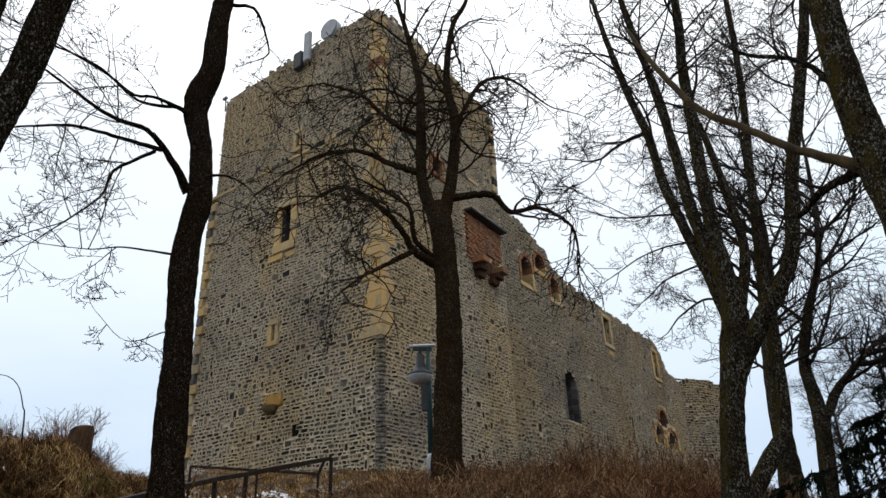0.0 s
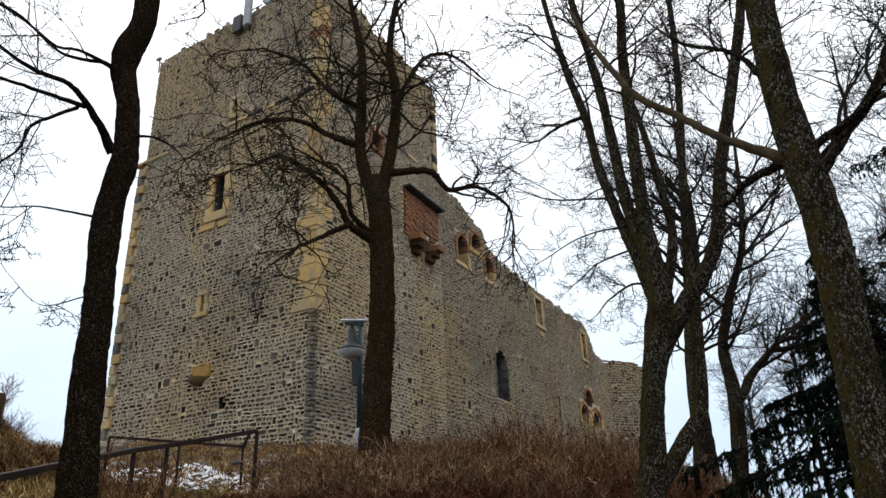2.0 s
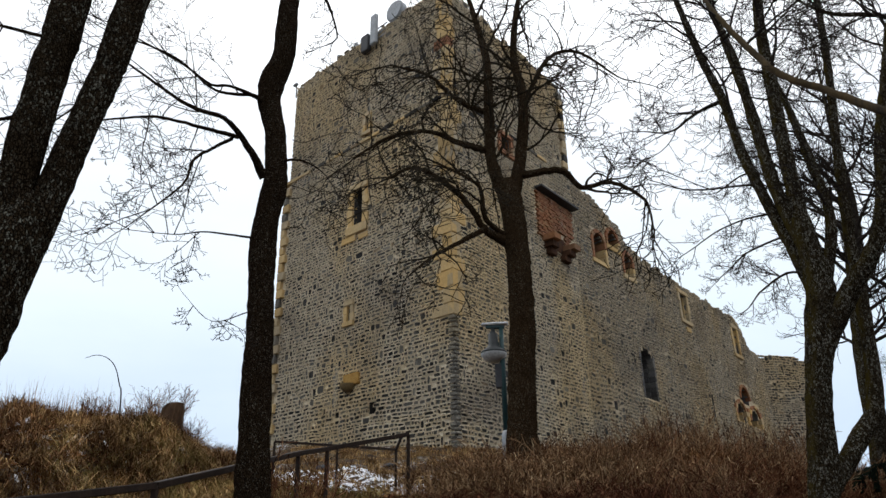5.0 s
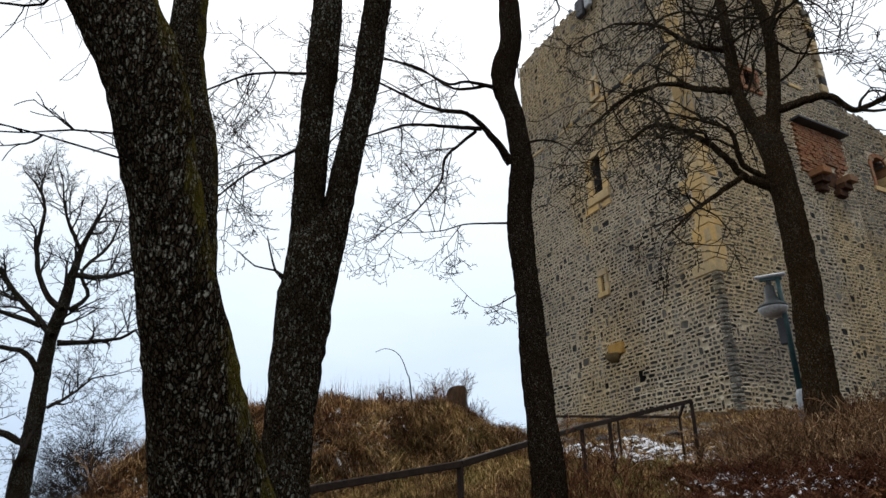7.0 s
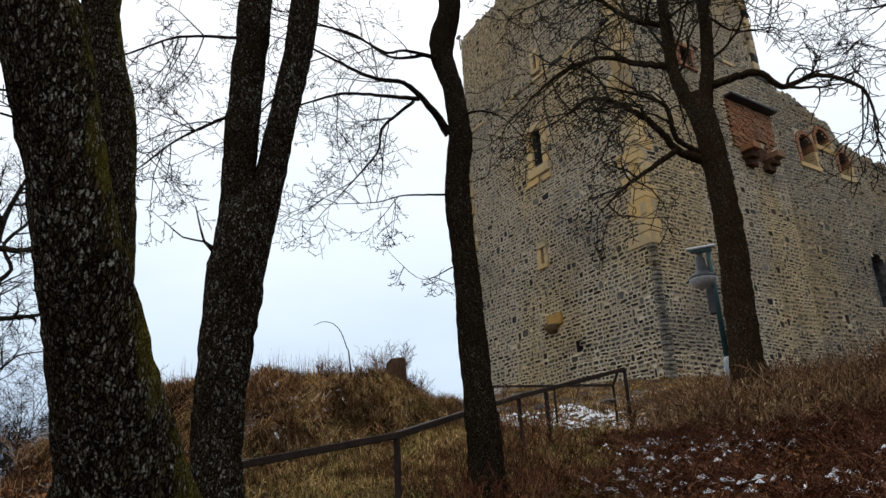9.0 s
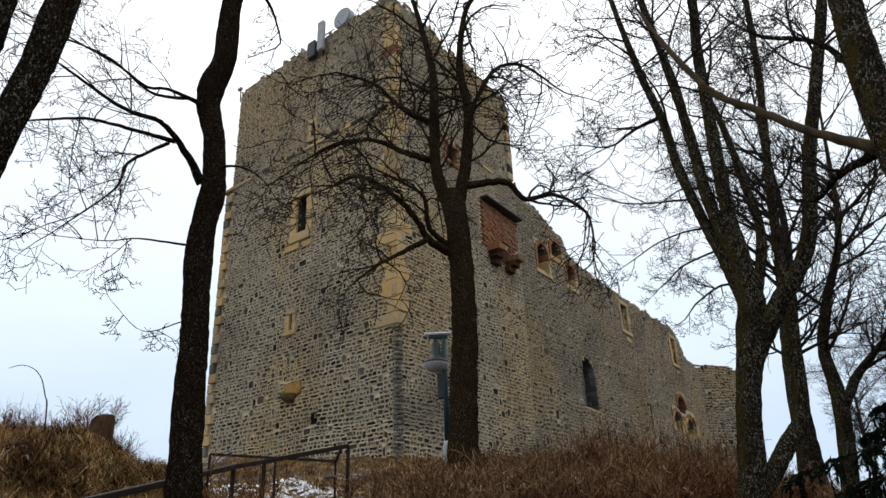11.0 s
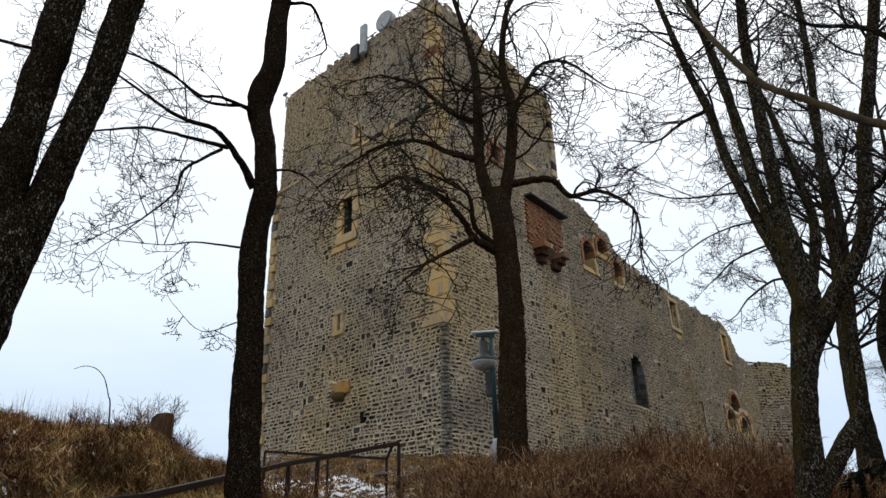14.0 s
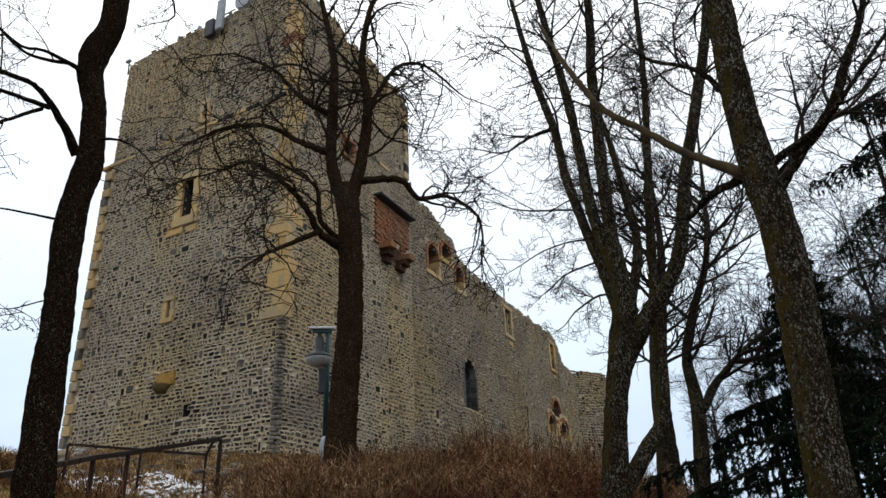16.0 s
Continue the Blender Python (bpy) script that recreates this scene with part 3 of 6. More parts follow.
def framed(face, s0, s1, z0, z1, w, lean, parent, material=SANDSTONE, sill=0.3, head=0.3, seed=0):
    """A stone surround of jambs, head and sill blocks."""
    win = new("window")
    win.parent = parent
    r = random.Random(seed)
    n = max(2, round((z1 - z0) / 0.5))
    h = (z1 - z0) / n
    for side in (0, 1):
        for i in range(n):
            ww = w * (1.0 if (i + side) % 2 else 0.78)
            s = (s0 - ww / 2) if side else (s1 + ww / 2)
            block(face, s, z0 + h * (i + 0.5), ww - 0.01, h - 0.015, 0.3, "jamb_stone", material, win, lean - 0.13, "", seed + i)
    block(face, (s0 + s1) / 2, z1 + head / 2, s1 - s0 + w * 1.7, head - 0.01, 0.32, "lintel", material, win, lean - 0.13, "", seed)
    block(face, (s0 + s1) / 2, z0 - sill / 2, s1 - s0 + w * 2.0, sill - 0.01, 0.34, "window_sill", material, win, lean - 0.12, "", seed + 3)
    return win


w1 = framed(LEFT, 5.1, 5.72, 15.1, 16.85, 0.4, 0.12, tower, SANDSTONE, 0.42, 0.3, 1)
block(LEFT, 5.95, 14.52, 0.95, 0.3, 0.3, "apron_stone", SANDSTONE, w1, -0.02)
block(LEFT, 4.98, 14.45, 0.6, 0.24, 0.3, "apron_stone", SANDSTONE, w1, -0.02)
for i in range(2):
    bm = bmesh.new()
    box(bm, (0.29, 1.75, 0.03), LEFT.turn(5.26 + 0.31 * i, 15.97, -0.4))
    part("pane", bm, GLASS, w1, "dull grey window pane")
for i in range(4):
    bm = bmesh.new()
    box(bm, (0.62, 0.03, 0.05), LEFT.turn(5.41, 15.3 + 0.45 * i, -0.36))
    part("glazing_bar", bm, IRON, w1)
bm = bmesh.new()
box(bm, (0.05, 1.75, 0.06), LEFT.turn(5.41, 15.97, -0.36))
part("mullion", bm, IRON, w1)
framed(LEFT, 5.66, 5.84, 10.75, 11.45, 0.25, 0.12, tower, SANDSTONE, 0.2, 0.22, 2)
framed(LEFT, 4.98, 5.16, 19.8, 20.6, 0.24, 0.0, tower, SANDSTONE, 0.2, 0.2, 3)
framed(RIGHT, 3.5, 4.2, 18.2, 19.0, 0.25, 0.12, tower, RED_STONE, 0.2, 0.2, 4)

# ochre corbel bowl on the keep
corbel = new("corbel")
corbel.parent = tower
block(LEFT, 5.42, 8.27, 0.9, 0.46, 0.3, "corbel_block", plain_material("orange_ochre_stone", (0.30, 0.15, 0.03), (0.47, 0.29, 0.09), 4.0, 0.9, 0.15, 0.6), corbel, 0.06)
bm = bmesh.new()
bmesh.ops.create_uvsphere(bm, u_segments=16, v_segments=10, radius=0.38, matrix=LEFT.turn(5.56, 8.08, 0.2) @ Matrix.Diagonal((1.0, 0.85, 0.9, 1)))
bmesh.ops.delete(bm, geom=[v for v in bm.verts if v.co.z > 8.12], context="VERTS")
bmesh.ops.holes_fill(bm, edges=bm.edges[:])
part("bowl", bm, plain_material("brown_stone", (0.09, 0.06, 0.03), (0.2, 0.14, 0.06), 5.0), corbel, "weathered brown half-round bowl", True)

# antennas on the parapet
PLASTIC = plain_material("grey_plastic", (0.27, 0.29, 0.31), (0.4, 0.42, 0.44), 3.0, 0.5, 0.4, 0.05)
DARKBOX = plain_material("dark_box", (0.03, 0.03, 0.035), (0.06, 0.06, 0.065), 6.0, 0.6, 0.3, 0.1)
ant = thing("panel_antenna", "pale grey upright panel antenna on the tower parapet", "antenna", LEFT.at(4.55, 24.4, 0.12))
bm = bmesh.new()
box(bm, (0.42, 1.75, 0.22), LEFT.turn(4.5, 25.2, 0.25), 0.05)
part("panel", bm, PLASTIC, ant)
bars(LEFT.at(4.5, 24.2, 0.08), LEFT.at(4.5, 26.0, 0.08), 0.04, IRON, "mast", ant)
bm = bmesh.new()
box(bm, (0.5, 0.95, 0.26), LEFT.turn(5.15, 24.75, 0.18), 0.03)
part("equipment_box", bm, DARKBOX, ant, "black equipment box")
fit_all(ant)
dish = thing("drum_antenna", "round white drum antenna behind the parapet", "antenna", LEFT.at(3.5, 25.2, -0.3))
bm = bmesh.new()
bmesh.ops.create_cone(bm, cap_ends=True, segments=28, radius1=0.56, radius2=0.56, depth=0.4, matrix=LEFT.turn(3.3, 25.75, -0.1))
bmesh.ops.bevel(bm, geom=[e for e in bm.edges if len(e.link_faces) == 2 and e.calc_face_angle() > 1], offset=0.06, segments=2, affect="EDGES")
part("drum", bm, PLASTIC, dish)
bars(LEFT.at(3.4, 24.0, -0.35), LEFT.at(3.4, 25.8, -0.35), 0.05, IRON, "mast", dish)
for i in range(3):
    bars(LEFT.at(3.9, 24.9 + 0.3 * i, -0.05), LEFT.at(4.4, 24.7 + 0.3 * i, 0.1), 0.025, PLASTIC, "bracket", dish)
fit_all(dish)
for s in (5.75, 6.25, 7.6):
    c = thing("floodlight", "small grey floodlight on the tower parapet", "lamp", LEFT.at(s, 25.2, -0.1))
    bm = bmesh.new()
    box(bm, (0.22, 0.32, 0.2), LEFT.turn(s, 25.45, -0.1), 0.05)
    part("housing", bm, PLASTIC, c)
    bars(LEFT.at(s, 24.9, -0.1), LEFT.at(s, 25.4, -0.1), 0.03, IRON, "bracket", c)
    fit_all(c)
cctv = thing("camera_mast", "small white surveillance camera on a thin bracket", "camera", LEFT.at(WIDE, 25.1, 0))
bars(LEFT.at(WIDE, 24.6, 0.05), LEFT.at(WIDE + 0.05, 25.5, 0.05), 0.025, IRON, "bracket", cctv)
bm = bmesh.new()
box(bm, (0.34, 0.16, 0.16), LEFT.turn(WIDE + 0.12, 25.5, 0.05), 0.04)
part("housing", bm, PLASTIC, cctv)
fit_all(cctv)

# ---- curtain wall ----
curtain = thing("curtain_wall", "long ruined basalt curtain wall with broken top and empty openings", "wall", CORNER + RDIR * 9.6)
lean_wall = lambda z: 0.12
cw = wall_body("wall", RIGHT, 9.55, 37.6, 0.5, top_wall, WALL_OPEN, 1.3, lean_wall, WEATHERED_MORTAR, curtain)
wall_stones = rubble(RIGHT, 9.55, 37.6, 2.5, top_wall, lean_wall, skipper(WALL_OPEN, WALL_FREE, lambda s, z: False), 21, (0.12, 0.21), (0.13, 0.42), 0.035, 0.13)
stones_joined("rubble_facing", RIGHT, wall_stones, lean_wall, BASALT, cw, "", WEATHERED_MORTAR)
for k, (a, b, c, d) in enumerate(((22.3, 23.3, 14.85, 16.55), (31.4, 32.3, 14.5, 16.4))):
    win = framed(RIGHT, a, b, c, d, 0.32, 0.12, curtain, SANDSTONE, 0.25, 0.25, 40 + k)
    for i in range(3):
        h = (d - c) / 3
        block(RIGHT, b + 0.06, c + h * (i + 0.5), 0.3, h - 0.02, 1.0, "reveal_stone", SANDSTONE, win, -0.95, "", i)
    block(RIGHT, (a + b) / 2 + 0.2, c - 0.55, 0.7, 0.3, 0.3, "apron_stone", SANDSTONE, win, -0.02)
for k, (a, b, c, d) in enumerate(((11.4, 12.7, 15.5, 17.05), (13.1, 14.35, 16.8, 17.75), (14.8, 15.9, 15.6, 16.9))):
    w = new("niche")
    w.parent = curtain
    for i in range(3):
        h = (d - c - 0.3) / 3
        block(RIGHT, b + 0.06, c + h * (i + 0.5), 0.24, h - 0.02, 0.9, "jamb_stone", SANDSTONE if i < 2 else RED_STONE, w, -0.62, "", i)
        block(RIGHT, a - 0.06, c + h * (i + 0.5), 0.2, h - 0.02, 0.9, "jamb_stone", RED_STONE, w, -0.62, "", i)
    n = 7
    for i in range(n):
        ang = math.pi * (i + 0.5) / n
        r = (b - a) / 2 + 0.1
        bm = bmesh.new()
        box(bm, (r * math.pi / n * 0.92, 0.22, 0.9), RIGHT.turn((a + b) / 2 + r * math.cos(ang), d - (b - a) / 2 + r * math.sin(ang), -0.27) @ Matrix.Rotation(ang + math.pi / 2, 4, "Z"), 0.015)
        part("arch_stone", bm, RED_STONE, w)
    # niche back, coloured dark to stand for the shade inside
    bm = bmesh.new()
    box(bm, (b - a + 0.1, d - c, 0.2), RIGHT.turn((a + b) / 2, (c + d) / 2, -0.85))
    part("brick_back", bm, SHADED_RED, w, "red-brown brick backing of the niche, darkened for its shade")
    block(RIGHT, (a + b) / 2, c - 0.12, b - a + 0.4, 0.24, 0.9, "window_sill", SANDSTONE, w, -0.6)
# traceried gothic window, half broken
g = new("gothic_window")
g.parent = curtain
for s in (29.3, 31.65, 34.35):
    for i in range(4):
        block(RIGHT, s, 9.7 + i * 0.3, 0.34, 0.28, 0.4, "jamb_stone", SANDSTONE if i < 3 else RED_STONE, g, -0.1, "", int(s) + i)
for s in (31.2, 34.2):
    for i in range(3):
        block(RIGHT, s, 9.75 + i * 0.32, 0.36, 0.3, 0.9, "reveal_stone", SANDSTONE, g, -0.85, "", int(s) + i)
for c0, r, zc in ((30.3, 0.98, 10.1), (33.15, 1.1, 9.95), (31.55, 0.95, 11.3)):
    for i in range(8):
        ang = math.pi * (i + 0.5) / 8
        bm = bmesh.new()
        box(bm, (r * math.pi / 8 * 0.95, 0.22, 0.34), RIGHT.turn(c0 + r * math.cos(ang), zc + r * 0.95 * math.sin(ang), 0.04) @ Matrix.Rotation(ang + math.pi / 2, 4, "Z"), 0.02)
        part("tracery_stone", bm, RED_STONE if zc > 11 or i % 3 else SANDSTONE, g)
bm = bmesh.new()
box(bm, (1.9, 1.4, 0.2), RIGHT.turn(31.55, 11.6, -0.5))
part("brick_back", bm, RED_STONE, g, "red brick infill behind the broken tracery")
# brick oriel panel with corbels and a dark board above, on the keep's flank
oriel = new("oriel")
oriel.parent = tower
rr = random.Random(5)
for row in range(19):
    z = 15.05 + row * 0.118
    s = 6.05 + (0.13 if row % 2 else 0)
    while s < (9.1 if row > 5 else 8.8):
        if not (z < 15.75 and 7.6 < s < 8.3):
            bm = bmesh.new()
            box(bm, (0.245, 0.1, 0.14), RIGHT.turn(s + 0.13, z, 0.12 + rr.uniform(-0.02, 0.03)))
            part("brick", bm, RED_STONE, oriel)
        s += 0.265
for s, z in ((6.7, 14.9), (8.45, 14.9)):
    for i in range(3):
        block(RIGHT, s + 0.12 * i * (1 if s < 7 else -1), z - 0.28 * i, 0.55, 0.28, 0.8 - 0.2 * i, "corbel", SHADED_RED if i else RED_STONE, oriel, 0.1, "", i)
# no real hollow here: a block painted as dark as its shade
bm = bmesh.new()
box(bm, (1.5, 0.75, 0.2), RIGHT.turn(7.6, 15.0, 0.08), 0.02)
part("recess_back", bm, SHADED_RED, oriel, "dark block coloured as the shaded hollow between corbels")
bm = bmesh.new()
box(bm, (3.4, 0.11, 0.5), RIGHT.turn(7.75, 17.36, 0.3), 0.02)
part("drip_board", bm, DARKBOX, oriel, "dark weather board")
# rough stones in the jambs of the tall opening, coloured dark for its shade
door = new("opening_lining")
door.parent = curtain
for a, b, c, d, kind in WALL_OPEN[:1]:
    for i in range(int((d - c) / 0.26)):
        for q in range(3):
            for s in (a - 0.02, b + 0.02):
                block(RIGHT, s, c + 0.13 + i * 0.26, 0.16 + 0.05 * ((i + q) % 3), 0.25, 0.36, "jamb_stone", BASALT_AND_SHADE, door, -0.12 - q * 0.38, "", i * 7 + q)
# added slabs and walls behind the curtain wall, blocking sky light from its openings
for a, b, z in ((9.6, 30.6, 16.4), (30.6, 37.5, 14.7), (9.6, 37.5, 8.6)):
    bm = bmesh.new()
    box(bm, (b - a, 0.3, 5.7), RIGHT.turn((a + b) / 2, z, -4.15))
    part("vault", bm, BASALT_AND_SHADE, curtain, "added dark slab keeping light out behind the wall")
wall_body("rear_wall", Face(CORNER - ROUT * 7.0, RDIR, ROUT), 9.6, 37.5, 0.5, lambda s: 16.3 if s < 30.6 else 14.6, [], 0.8, lambda z: 0, BASALT_AND_SHADE, curtain, "added plain rear wall keeping light out", 1.5)
for s_ in (9.8, 37.3):
    bm = bmesh.new()
    box(bm, (0.3, 16.0, 5.7), RIGHT.turn(s_, 8.4 if s_ < 32 else 6.6, -4.15))
    part("cross_wall", bm, BASALT_AND_SHADE, curtain, "added plain end wall keeping light out")
fit_all(curtain)
far_wall = thing("far_wall", "far ruined cross wall of basalt rubble", "wall", CORNER + RDIR * 37.4)
FAR_DIR = Vector((math.cos(radians(20)), math.sin(radians(20)), 0))
FAR = Face(CORNER + RDIR * 37.3, FAR_DIR, Vector((FAR_DIR.y, -FAR_DIR.x, 0)))
FAR_OPEN = [(1.2, 1.5, 7.9, 9.3, "rect")]
fw = wall_body("wall", FAR, -0.4, 4.6, 0.0, top_far, FAR_OPEN, 1.2, lambda z: 0, WEATHERED_MORTAR, far_wall)
stones_joined("rubble_facing", FAR, rubble(FAR, -0.4, 4.6, 2.5, top_far, lambda z: 0, skipper(FAR_OPEN, [], lambda s, z: False), 31, (0.13, 0.22), (0.14, 0.45), 0.035, 0.15), lambda z: 0, BASALT, fw, "", WEATHERED_MORTAR)
fit_all(far_wall)
fit_all(tower)


# ---- trees ----
class Wood:
    """Collects tapering limbs into one mesh."""

    def __init__(self, seed):
        self.v, self.f, self.r = [], [], random.Random(seed)

    def tube(self, pts, radii, sides, rough=0.0, cap=True):
        base = len(self.v)
        n = len(pts)
        ref = Vector((0.31, 0.95, 0.05))
        for i, (p, r) in enumerate(zip(pts, radii)):
            d = (pts[min(i + 1, n - 1)] - pts[max(i - 1, 0)])
            d = d.normalized() if d.length > 1e-9 else Vector((0, 0, 1))
            a = d.cross(ref)
            a = a.normalized() if a.length > 1e-4 else d.orthogonal().normalized()
            b = d.cross(a)
            for k in range(sides):
                g = 2 * math.pi * k / sides
                q = a * math.cos(g) + b * math.sin(g)
                rr = r
                if rough:
                    w = p + q * r
                    rr = r * (1 + rough * (1.2 * noise.noise(w * 3.0) + 1.6 * (0.35 - abs(noise.noise(Vector((w.x * 17, w.y * 17, w.z * 3.5))))) + 0.8 * noise.noise(Vector((w.x * 45, w.y * 45, w.z * 18)))))
                self.v.append(p + q * rr)
        for i in range(n - 1):
            for k in range(sides):
                a0, a1 = base + i * sides + k, base + i * sides + (k + 1) % sides
                self.f.append((a0, a1, a1 + sides, a0 + sides))
        if cap and sides > 3:
            self.f.append(tuple(base + (n - 1) * sides + k for k in range(sides)))

    def curve(self, ctrl, stepsize):
        """A smooth line through control places (x, y, z, r)."""
        c = [Vector(p) for p in ctrl]
        c = [c[0] * 2 - c[1]] + c + [c[-1] * 2 - c[-2]]
        pts, rad = [], []
        for i in range(1, len(c) - 2):
            seg = (c[i + 1].xyz - c[i].xyz).length
            n = max(1, int(seg / stepsize))
            for k in range(n + (1 if i == len(c) - 3 else 0)):
                t = k / n
                q = 0.5 * ((2 * c[i]) + (c[i + 1] - c[i - 1]) * t + (2 * c[i - 1] - 5 * c[i] + 4 * c[i + 1] - c[i + 2]) * t * t + (3 * c[i] - c[i - 1] - 3 * c[i + 1] + c[i + 2]) * t ** 3)
                pts.append(q.xyz)
                rad.append(max(q.w, 0.0018))
        return pts, rad

    def grow(self, p, d, length, radius, level, style):
        """A twig that keeps one slow bend, kinks a little at its joints and sends side twigs out to alternate sides."""
        r = self.r
        n = style["joints"][min(level, len(style["joints"]) - 1)]
        pts, rad = [p.copy()], [radius]
        d = d.normalized()
        bend = Vector((r.gauss(0, 1), r.gauss(0, 1), r.gauss(0, 0.7))) * style["bend"]
        kink = d.orthogonal().normalized()
        for i in range(n):
            sway = Vector((r.gauss(0, 1), r.gauss(0, 1), r.gauss(0, 1))) * style["sway"] + kink * style["sway"] * (0.9 if i % 2 else -0.9)
            pull = Vector((0, 0, style["lift"][min(level, len(style["lift"]) - 1)]))
            d = (d + sway + (pull + bend) / n).normalized()
            p = p + d * length / n
            pts.append(p.copy())
            rad.append(max(radius * (1 - 0.72 * (i + 1) / n), style["thin"]))
        self.tube(pts, rad, 6 if radius > 0.03 else (4 if radius > 0.012 else 3), 0, False)
        if level >= style["levels"]:
            return
        kids = style["kids"][min(level, len(style["kids"]) - 1)]
        flat = Vector((r.gauss(0, 1), r.gauss(0, 1), r.gauss(0, 1) + 0.8))
        for k in range(kids):
            f = min(0.2 + 0.8 * (k + r.uniform(0.1, 0.9)) / kids, 0.995)
            i = min(int(f * n), n - 1)
            q = pts[i].lerp(pts[i + 1], f * n - i)
            ax = (pts[i + 1] - pts[i]).normalized()
            side = ax.cross(flat + Vector((r.gauss(0, 0.4), r.gauss(0, 0.4), r.gauss(0, 0.4))))
            side = side.normalized() if side.length > 1e-4 else ax.orthogonal()
            if k % 2:
                side = -side
            a = radians(r.uniform(*style["angle"]))
            nd = ax * math.cos(a) + side * math.sin(a)
            self.grow(q, nd, length * r.uniform(*style["shrink"]) * (1.2 - 0.45 * f), max(rad[i] * 0.62, style["thin"]), level + 1, style)


DENSE = dict(joints=(13, 9, 6, 4), sway=0.13, bend=1.25, stout=0.032, lift=(-0.75, -0.4, 0.05, 0.2), levels=2, kids=(5, 3, 2), angle=(32, 70), shrink=(0.4, 0.66), thin=0.0078)
AIRY = dict(joints=(11, 8, 5, 3), sway=0.07, bend=0.42, stout=0.0085, lift=(-0.12, 0.05, 0.15, 0.2), levels=3, kids=(5, 4, 2), angle=(34, 68), shrink=(0.34, 0.56), thin=0.0027)
BOUGH = dict(joints=(12, 9, 6, 4), sway=0.085, bend=0.85, stout=0.018, lift=(0.15, 0.15, 0.15, 0.2), levels=3, kids=(6, 4, 2), angle=(32, 64), shrink=(0.36, 0.6), thin=0.0036)
FINE = dict(joints=(9, 7, 5), sway=0.08, bend=0.5, lift=(-0.1, 0.1, 0.2), levels=1, kids=(3, 2), angle=(25, 60), shrink=(0.4, 0.65), thin=0.0014)
UPRIGHT = dict(joints=(8, 6, 4, 3), sway=0.06, bend=0.4, lift=(0.3, 0.3, 0.3, 0.2), levels=3, kids=(7, 5, 2), angle=(25, 55), shrink=(0.38, 0.62), thin=0.0052)
OAKY = dict(joints=(9, 6, 4, 3), sway=0.10, bend=0.5, lift=(0.35, 0.2, 0.15, 0.1), levels=3, kids=(6, 4, 2), angle=(32, 64), shrink=(0.36, 0.6), thin=0.0058, stout=0.05)
FARSTYLE = dict(joints=(9, 7, 5, 4), sway=0.085, bend=0.5, lift=(0.5, 0.25, 0.15, 0.1), levels=3, kids=(8, 5, 3), angle=(30, 60), shrink=(0.34, 0.6), thin=0.0058, stout=0.06)


def tree(label, stems, limbs, sprouts, style, seed, trunk_mat=BARK, limb_mat=BARK, twig_mat=TWIG, sides=20, rough=0.10, at=None):
    """stems: trunk lines; limbs: large branch lines; sprouts: (line, count, length, from, to)."""
    base = Vector(stems[0][0][:3])
    base = Vector((base.x, base.y, hz(base.x, base.y)))
    t = thing("tree", label, "tree", base)
    if stems[0][0][2] > base.z - 0.25:
        f = stems[0][0]
        stems = [[(f[0], f[1], base.z - 0.3, f[3] * 1.25)] + list(stems[0])] + list(stems[1:])
    lines = []
    for k, ctrl in enumerate(stems):
        w = Wood(seed + k)
        pts, rad = w.curve(ctrl, 0.03 if sides > 40 else (0.06 if sides > 14 else 0.15))
        w.tube(pts, rad, sides if rad[0] > 0.06 else 10, rough)
        lines.append((pts, rad))
        ob = piece("trunk" if k == 0 else "stem", w.v, w.f, trunk_mat, t, "", True)
        own(ob, t)
    for k, ctrl in enumerate(limbs):
        m = limb_mat
        if isinstance(ctrl, tuple):
            ctrl, m = ctrl
        w = Wood(seed + 50 + k)
        pts, rad = w.curve(ctrl, 0.08 if sides > 14 else 0.2)
        for i in range(1, len(pts) - 1):
            pts[i] = pts[i] + Vector((w.r.gauss(0, 1), w.r.gauss(0, 1), w.r.gauss(0, 1))) * rad[i] * 0.12
        w.tube(pts, rad, 9, rough * 0.8)
        lines.append((pts, rad))
        own(piece("limb", w.v, w.f, m, t, "", True), t)
    tw = Wood(seed + 200)
    for idx, count, length, lo, hi in sprouts:
        pts, rad = lines[idx]
        for _ in range(count):
            f = tw.r.uniform(lo, hi)
            i = min(int(f * (len(pts) - 1)), len(pts) - 2)
            ax = (pts[i + 1] - pts[i]).normalized()
            side = ax.cross(Vector((tw.r.gauss(0, 1), tw.r.gauss(0, 1), tw.r.gauss(0, 1)))).normalized()
            a = radians(tw.r.uniform(35, 75))
            tw.grow(pts[i], ax * math.cos(a) + side * math.sin(a), length * tw.r.uniform(0.6, 1.2), max(min(rad[i] * 0.6, style.get("stout", 0.04)), style["thin"] * 2.4), 0, style)
        tw.grow(pts[-1], pts[-1] - pts[-2], length * 0.8, min(rad[-1], style.get("stout", 0.02)), 0, style)
    if tw.v:
        own(tagged(piece("twig_crown", tw.v, tw.f, twig_mat, t), "", "", "", "stuff"), t)
    return t


